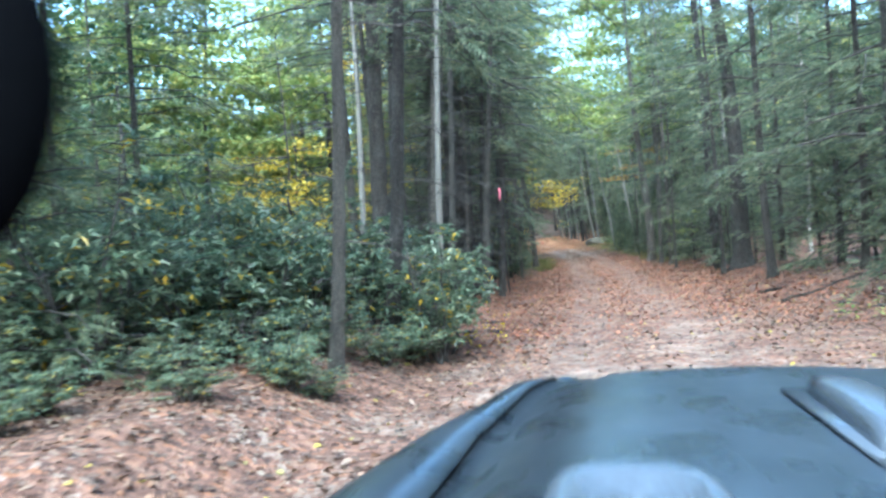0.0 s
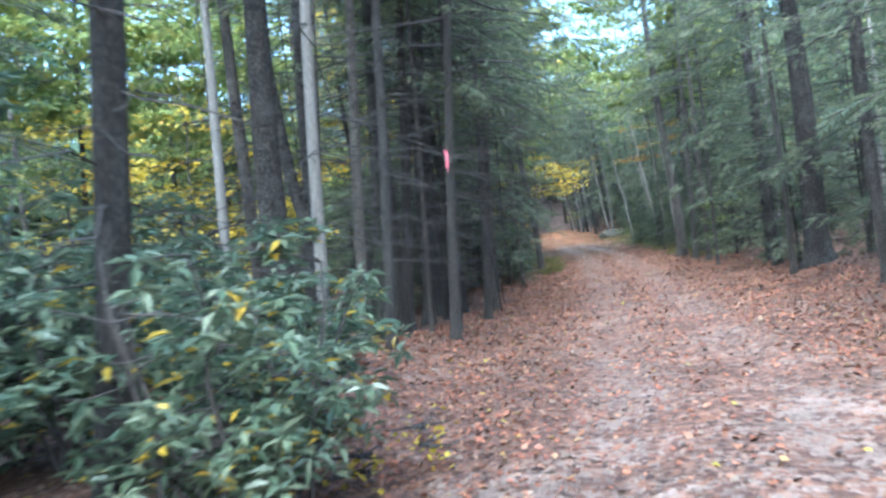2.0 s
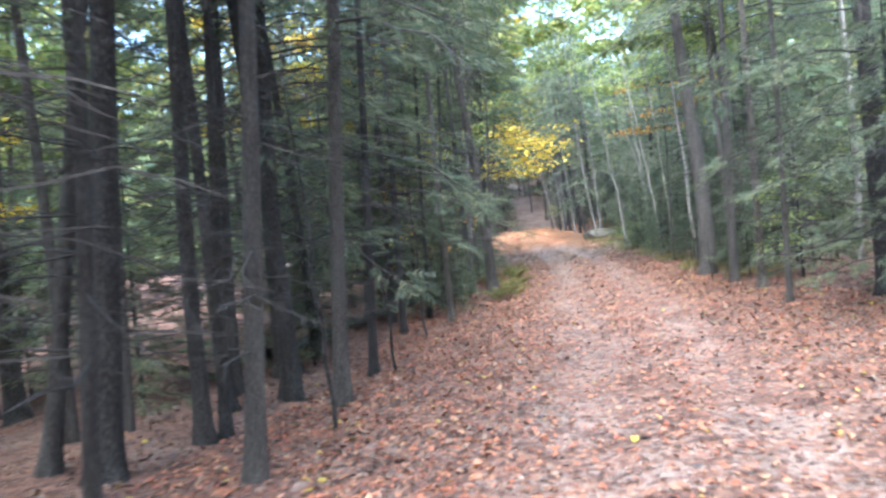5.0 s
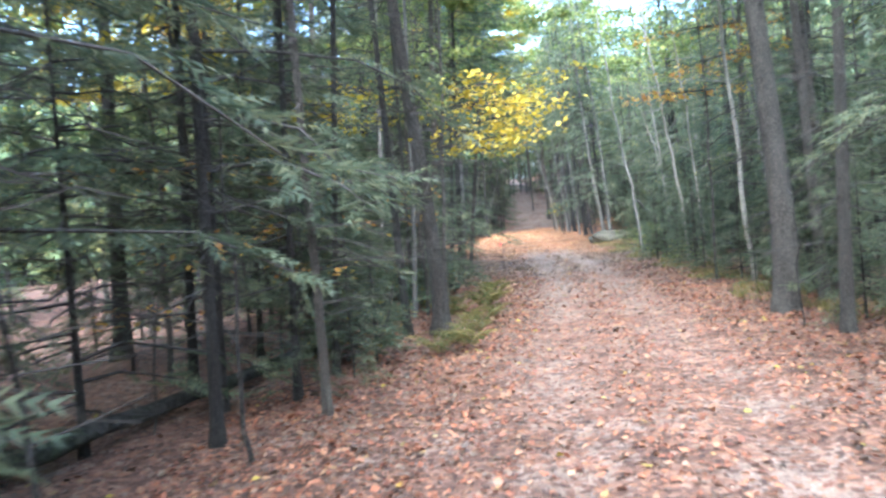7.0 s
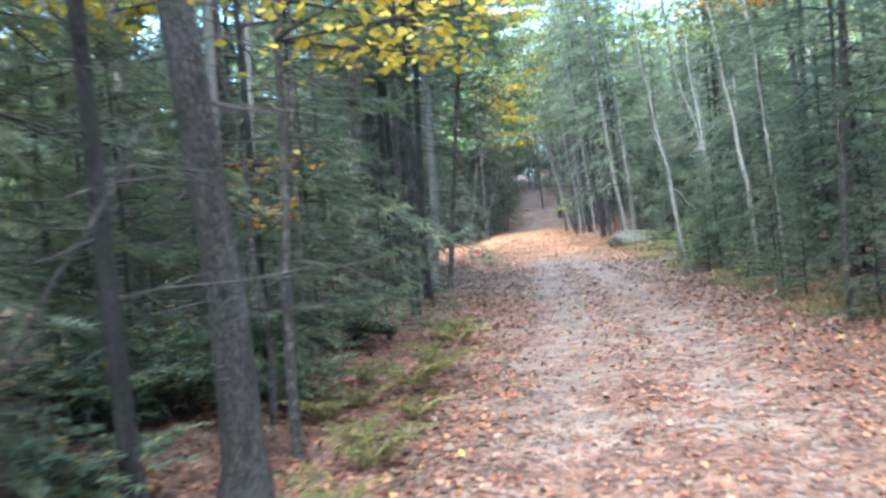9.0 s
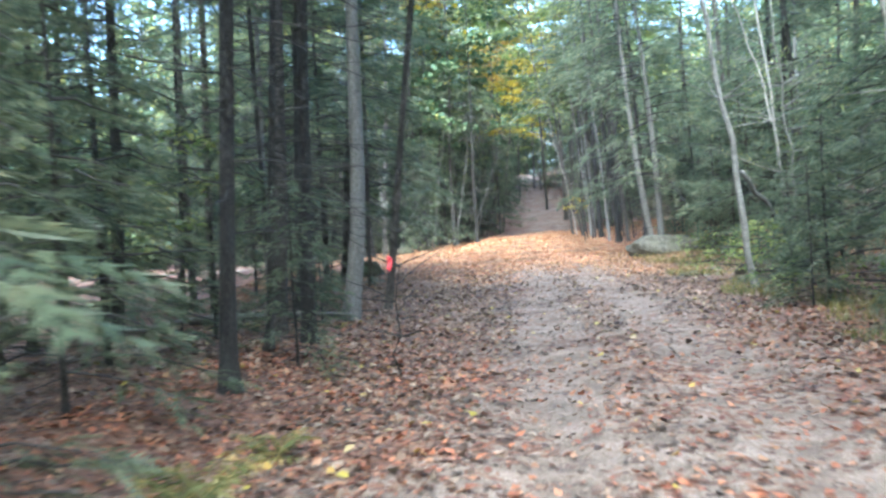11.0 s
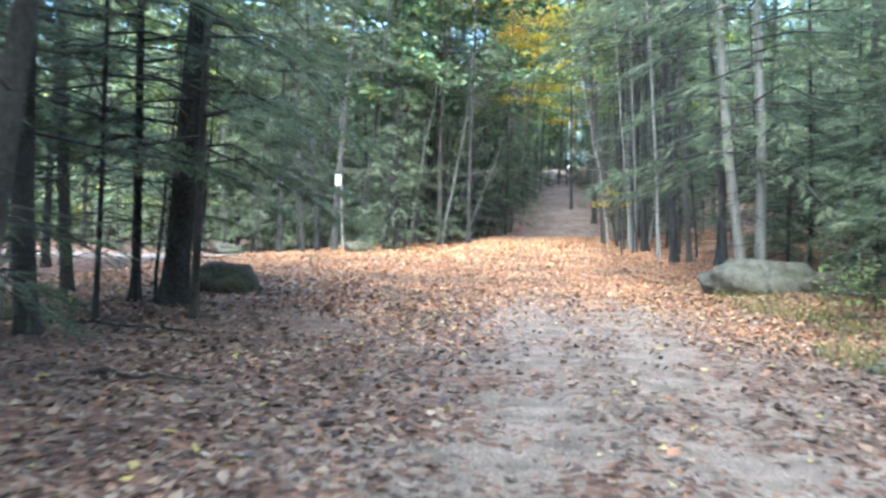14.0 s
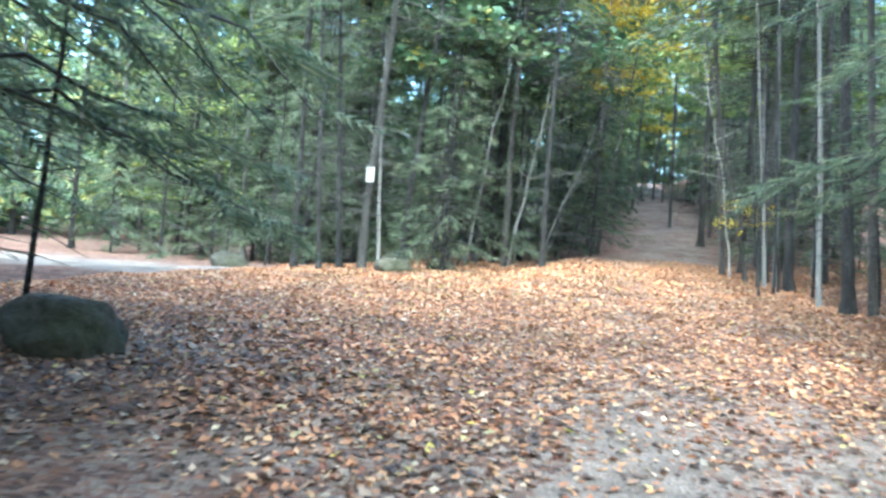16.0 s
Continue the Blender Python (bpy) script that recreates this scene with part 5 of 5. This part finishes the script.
def plain(name, colour, rough, metal=0.0, gloss=0.5):
    m, n, l, b = nodes(name, rough)
    t = n.new("ShaderNodeTexNoise")
    t.inputs["Scale"].default_value = 20
    c = ramp_node(n, [(0.3, [0.8 * k for k in colour]), (0.7, [1.15 * k for k in colour])])
    l.new(t.outputs["Fac"], c.inputs[0])
    l.new(c.outputs[0], b.inputs["Base Color"])
    b.inputs["Metallic"].default_value = metal
    b.inputs["Specular IOR Level"].default_value = gloss
    return m


PAINT, TRIM, RUBBER, GLOSS_GREY = paint_material(), plain("black_trim", (0.0012, 0.0013, 0.0018), 0.9, 0.0, 0.02), plain("tyre_rubber", (0.025, 0.025, 0.026), 0.85), plain("grey_vent_plastic", (0.06, 0.07, 0.085), 0.25)


def loft(rows, closed=False):
    """A skin over rows of points, all of one length."""
    v = np.array(rows, float)
    nr, nc = v.shape[:2]
    f = [(i * nc + j, i * nc + (j + 1) % nc, (i + 1) * nc + (j + 1) % nc, (i + 1) * nc + j) for i in range(nr - 1) for j in range(nc if closed else nc - 1)]
    return v.reshape(-1, 3), f


def skin(name, rows, material, parent, label="", thick=0.012, closed=False):
    ob = mesh_object(name, *loft(rows, closed), material, parent, label, True)
    md = ob.modifiers.new("sheet", "SOLIDIFY")
    md.thickness, md.offset = thick, -1
    return ob


def car():
    e = new("car")
    e.matrix_basis = pose(0, 0, 1.5, 0, 4, -8) @ Matrix.Translation((0, 0, -1.5))
    ys = np.r_[0.45, np.linspace(0.6, 1.9, 14), np.linspace(1.95, 2.16, 8)]
    mid = 0.45
    edge_x = np.interp(ys, [0.4, 0.9, 1.3, 1.7, 2.05, 2.16], [-0.46, -0.43, -0.37, -0.28, -0.15, -0.02])
    edge_z = 1.5 + np.interp(ys, [0.4, 0.9, 1.3, 1.7, 2.05, 2.16], [-0.40, -0.39, -0.374, -0.357, -0.335, -0.33])
    crest_x = np.interp(ys, [0.4, 1.07, 1.61, 2.0, 2.16], [-0.12, -0.08, -0.026, 0.05, 0.12])
    nose = 0.05 * np.clip((ys - 2.0) / 0.16, 0, 1) ** 3
    top = 1.5 - 0.292 - nose
    hood = []
    for y, cx, z, ex, ez in zip(ys, crest_x, top, edge_x, edge_z):
        fx = cx - 0.14
        half = [(fx, min(ez + 0.01, z - 0.02)), (cx - 0.1, 0.85 * ez + 0.15 * z), (cx - 0.06, 0.5 * (ez + z)), (cx - 0.025, z - 0.018), (cx + 0.015, z - 0.006), (cx + 0.07, z), (cx + 0.15, z + 0.005), (cx + 0.3, z + 0.01)]
        row = half + [(2 * mid - x, zz) for x, zz in half[::-1]]
        hood.append([(x, y, zz) for x, zz in row])
    last = [(x, y + 0.02, z - 0.06) for x, y, z in hood[-1]]
    hood.append(last)
    skin("hood", hood, PAINT, e, "dark glossy hood with a raised middle")
    for side in (-1, 1):
        rows = []
        for y, cx, z, ex, ez in zip(ys, crest_x, top, edge_x, edge_z):
            fx = cx - 0.142
            prof = [(fx, min(ez + 0.008, z - 0.022)), ((fx + ex) / 2, ez + 0.008), (ex + 0.04, ez), (ex + 0.012, ez - 0.012), (ex, ez - 0.04), (ex - 0.01, ez - 0.2), (ex - 0.01, 0.75)]
            rows.append([((x if side < 0 else 2 * mid - x), y, zz) for x, zz in prof])
        skin("fender", rows, PAINT, e)
        wx = mid + side * 0.74
        bm = bmesh.new()
        bmesh.ops.create_cone(bm, cap_ends=True, segments=36, radius1=0.38, radius2=0.38, depth=0.24, matrix=Matrix.Translation((wx, 1.62, 0.36)) @ Matrix.Rotation(radians(90), 4, "Y"))
        bmesh.ops.bevel(bm, geom=[k for k in bm.edges if len(k.link_faces) == 2 and k.calc_face_angle(0) > 1], offset=0.04, segments=3, affect="EDGES")
        me = bpy.data.meshes.new("wheel")
        bm.to_mesh(me)
        bm.free()
        me.materials.append(RUBBER)
        w = data_object("wheel", me, e)
        bm = bmesh.new()
        bmesh.ops.create_cone(bm, cap_ends=True, segments=24, radius1=0.22, radius2=0.2, depth=0.26, matrix=Matrix.Translation((wx, 1.62, 0.36)) @ Matrix.Rotation(radians(90), 4, "Y"))
        me = bpy.data.meshes.new("rim")
        bm.to_mesh(me)
        bm.free()
        me.materials.append(GLOSS_GREY)
        data_object("rim", me, w)
    # front panel and firewall, closing the engine bay
    for nm, y, zz, x0 in (("grille", 2.12, 1.10, 0.04), ("firewall", 0.47, 1.08, -0.42)):
        bm = bmesh.new()
        bmesh.ops.create_cube(bm, size=1, matrix=Matrix.Translation((mid, y, (zz + 0.5) / 2)) @ Matrix.Diagonal((2 * (mid - x0), 0.03, zz - 0.5, 1)))
        bmesh.ops.bevel(bm, geom=bm.edges[:], offset=0.01, segments=2, affect="EDGES")
        me = bpy.data.meshes.new(nm)
        bm.to_mesh(me)
        bm.free()
        me.materials.append(TRIM)
        data_object(nm, me, e)
    # broad vent close to the windscreen: a rim and a sunken middle
    z0 = 1.5 - 0.288
    for vx in (0.065, 0.835):
        rows = []
        for inset, h in ((0, -0.004), (0.006, 0.018), (0.018, 0.026), (0.034, 0.022), (0.05, 0.008), (0.11, 0.006)):
            a = np.linspace(0, 2 * np.pi, 33)[:-1]
            hx, hy = 0.105 - inset, 0.17 - inset
            sq = lambda c: np.sign(c) * np.abs(c) ** 0.45
            rows.append([(vx + max(hx, 0.006) * sq(np.cos(q)) * (1 + 0.12 * np.sin(q) * -1), 0.93 + hy * sq(np.sin(q)), z0 + h) for q in a])
        skin("hood_vent", rows, GLOSS_GREY, e, "blue-grey hood vent with a rounded rim", 0.004, True)
    # narrow scoop in the middle: a raised cowl on a plate, its mouth open towards the nose
    rows = []
    for y, w, h in ((1.20, 0.05, 0.002), (1.22, 0.048, 0.03), (1.27, 0.046, 0.04), (1.45, 0.04, 0.044), (1.58, 0.036, 0.042), (1.64, 0.034, 0.038)):
        rows.append([(0.435 + k * w, y, z0 + 0.006 + h * q) for k, q in ((-1.25, 0), (-1, 0.75), (-0.8, 1), (0, 1.04), (0.8, 1), (1, 0.75), (1.25, 0))])
    skin("hood_scoop", rows, GLOSS_GREY, e, "narrow angular grey hood scoop", 0.004)
    rows = [[(0.435 + 0.034 * k, 1.655, z0 + 0.008 + 0.034 * q) for k, q in ((-1.1, 0), (-0.75, 0.95), (0.75, 0.95), (1.1, 0))], [(0.435 + 0.036 * k, 1.5, z0 + 0.008 + 0.034 * q) for k, q in ((-1.1, 0), (-0.75, 0.95), (0.75, 0.95), (1.1, 0))]]
    skin("scoop_mouth", rows, TRIM, e, "black open mouth of the scoop", 0.003)
    rows = [[(0.435 + k, y, z0 + 0.009 + q) for k, q in ((-0.072, 0), (-0.068, 0.006), (0.068, 0.006), (0.072, 0))] for y in (1.17, 1.4, 1.69)]
    skin("scoop_plate", rows, GLOSS_GREY, e, "", 0.003)
    bm = bmesh.new()
    bmesh.ops.create_icosphere(bm, subdivisions=4, radius=1, matrix=Matrix.Translation((-0.515, 0.68, 1.63)) @ Matrix.Diagonal((0.115, 0.06, 0.15, 1)))
    me = bpy.data.meshes.new("side_mirror")
    bm.to_mesh(me)
    bm.free()
    me.materials.append(TRIM)
    me.shade_smooth()
    data_object("side_mirror", me, e, label="rounded black side mirror")
    v, f = tube([(-0.46, 0.62, 1.06), (-0.53, 0.65, 1.3), (-0.52, 0.68, 1.56)], [0.018, 0.016, 0.016], 8)
    mesh_object("mirror_arm", v, f, TRIM, e, shade=True)
    return tagged(e, "front of a dark dusty off-road car standing on the track", "car")


car()


# ---- seedlings and a drooping dead branch ----
for k, (x, y, hgt, mat) in enumerate([(0.7, 15.3, 0.4, YELLOW), (0.3, 14.9, 0.3, YELLOW), (6.3, 13.4, 0.4, LIME), (6.0, 14.0, 0.35, LIME), (5.6, 95.6, 0.5, LIME), (5.0, 94.6, 0.5, LIME), (13.3, 75.6, 0.7, LIME), (14.0, 77.4, 0.8, LIME)]):
    maple(x, y, hgt, 0.3, mat, 120 + k, (0.5 * hgt, 0.9 * hgt), 0.07, 5, (0.05, 0), 0.012, "seedling", "small seedling with bright leaves at the edge of the track")


def drooping_branch():
    r = np.random.default_rng(5)
    e = new("drooping_branch")
    e.location = (2.15, 32.1, float(ground_z(2.1, 32.1)) + 6.5)
    hp = Heap()
    main = wavy(r, (0, 0, 0), (2.3, 0.2, -0.2), 8, 0.05)
    hp.add(*tube(main, np.linspace(0.03, 0.012, 8), 5, False))
    for i, drop in ((5, 2.2), (6, 2.5), (7, 1.5), (4, 1.2)):
        q = wavy(r, main[i], main[i] + (r.uniform(-0.1, 0.25), 0, -drop), 7, 0.04)
        hp.add(*tube(q, np.linspace(0.014, 0.004, 7), 4, False), 5 * i)
        n0 = hp.n - 28
        for j in (2, 4, 5):
            t = q[j] + (r.uniform(-0.3, 0.3), r.uniform(-0.2, 0.2), -0.3)
            hp.add(*tube([q[j], (q[j] + t) / 2, t], [0.006, 0.004, 0.002], 4, False), n0 + 4 * j)
    me = hp.mesh("dead_limb", TWIG)
    data_object("dead_limb", me, e)
    return tagged(e, "dead leafless branch drooping over the track", "branch")


drooping_branch()


def dead_bough(x, y, z, reach, seed, lean):
    """A spray of fine leafless twigs arching from one limb."""
    r = np.random.default_rng(seed)
    e = new("dead_bough")
    e.location = (x, y, z)
    hp = Heap()
    s = np.linspace(0, 1, 9)
    main = np.stack([lean * reach * s, 0.3 * s, reach * (0.5 * s - 0.75 * s**2)], 1)
    hp.add(*tube(main, np.linspace(0.03, 0.008, 9), 5, False))
    for _ in range(46):
        i = r.integers(1, 9)
        ln = reach * r.uniform(0.2, 0.55)
        end = main[i] + (lean * ln * r.uniform(0.2, 1), r.normal(0, 0.4) * ln, ln * r.uniform(-0.7, 0.25))
        q = wavy(r, main[i], end, 6, 0.04)
        hp.add(*tube(q, np.linspace(0.009, 0.003, 6), 4, False), 5 * i)
        n0 = hp.n - 24
        for j in (2, 3, 4):
            t = q[j] + np.array((lean * r.uniform(0, 0.4), r.normal(0, 0.2), r.uniform(-0.35, 0.1)))
            hp.add(*tube([q[j], (q[j] + t) / 2, t], [0.005, 0.004, 0.002], 3, False), n0 + 4 * j)
    data_object("dead_limb", hp.mesh("dead_limb", BARK_GREY), e)
    return tagged(e, "leafless dead bough of fine grey-brown twigs", "branch", "dead boughs at the fork")


for k, (x, y, h, reach) in enumerate([(6.6, 97.6, 6.4, 2.6), (7.0, 98.3, 5.4, 2.2), (6.4, 98.0, 7.2, 2.4)]):
    dead_bough(x, y, float(ground_z(x, y)) + h, reach, 200 + k, 1.0)
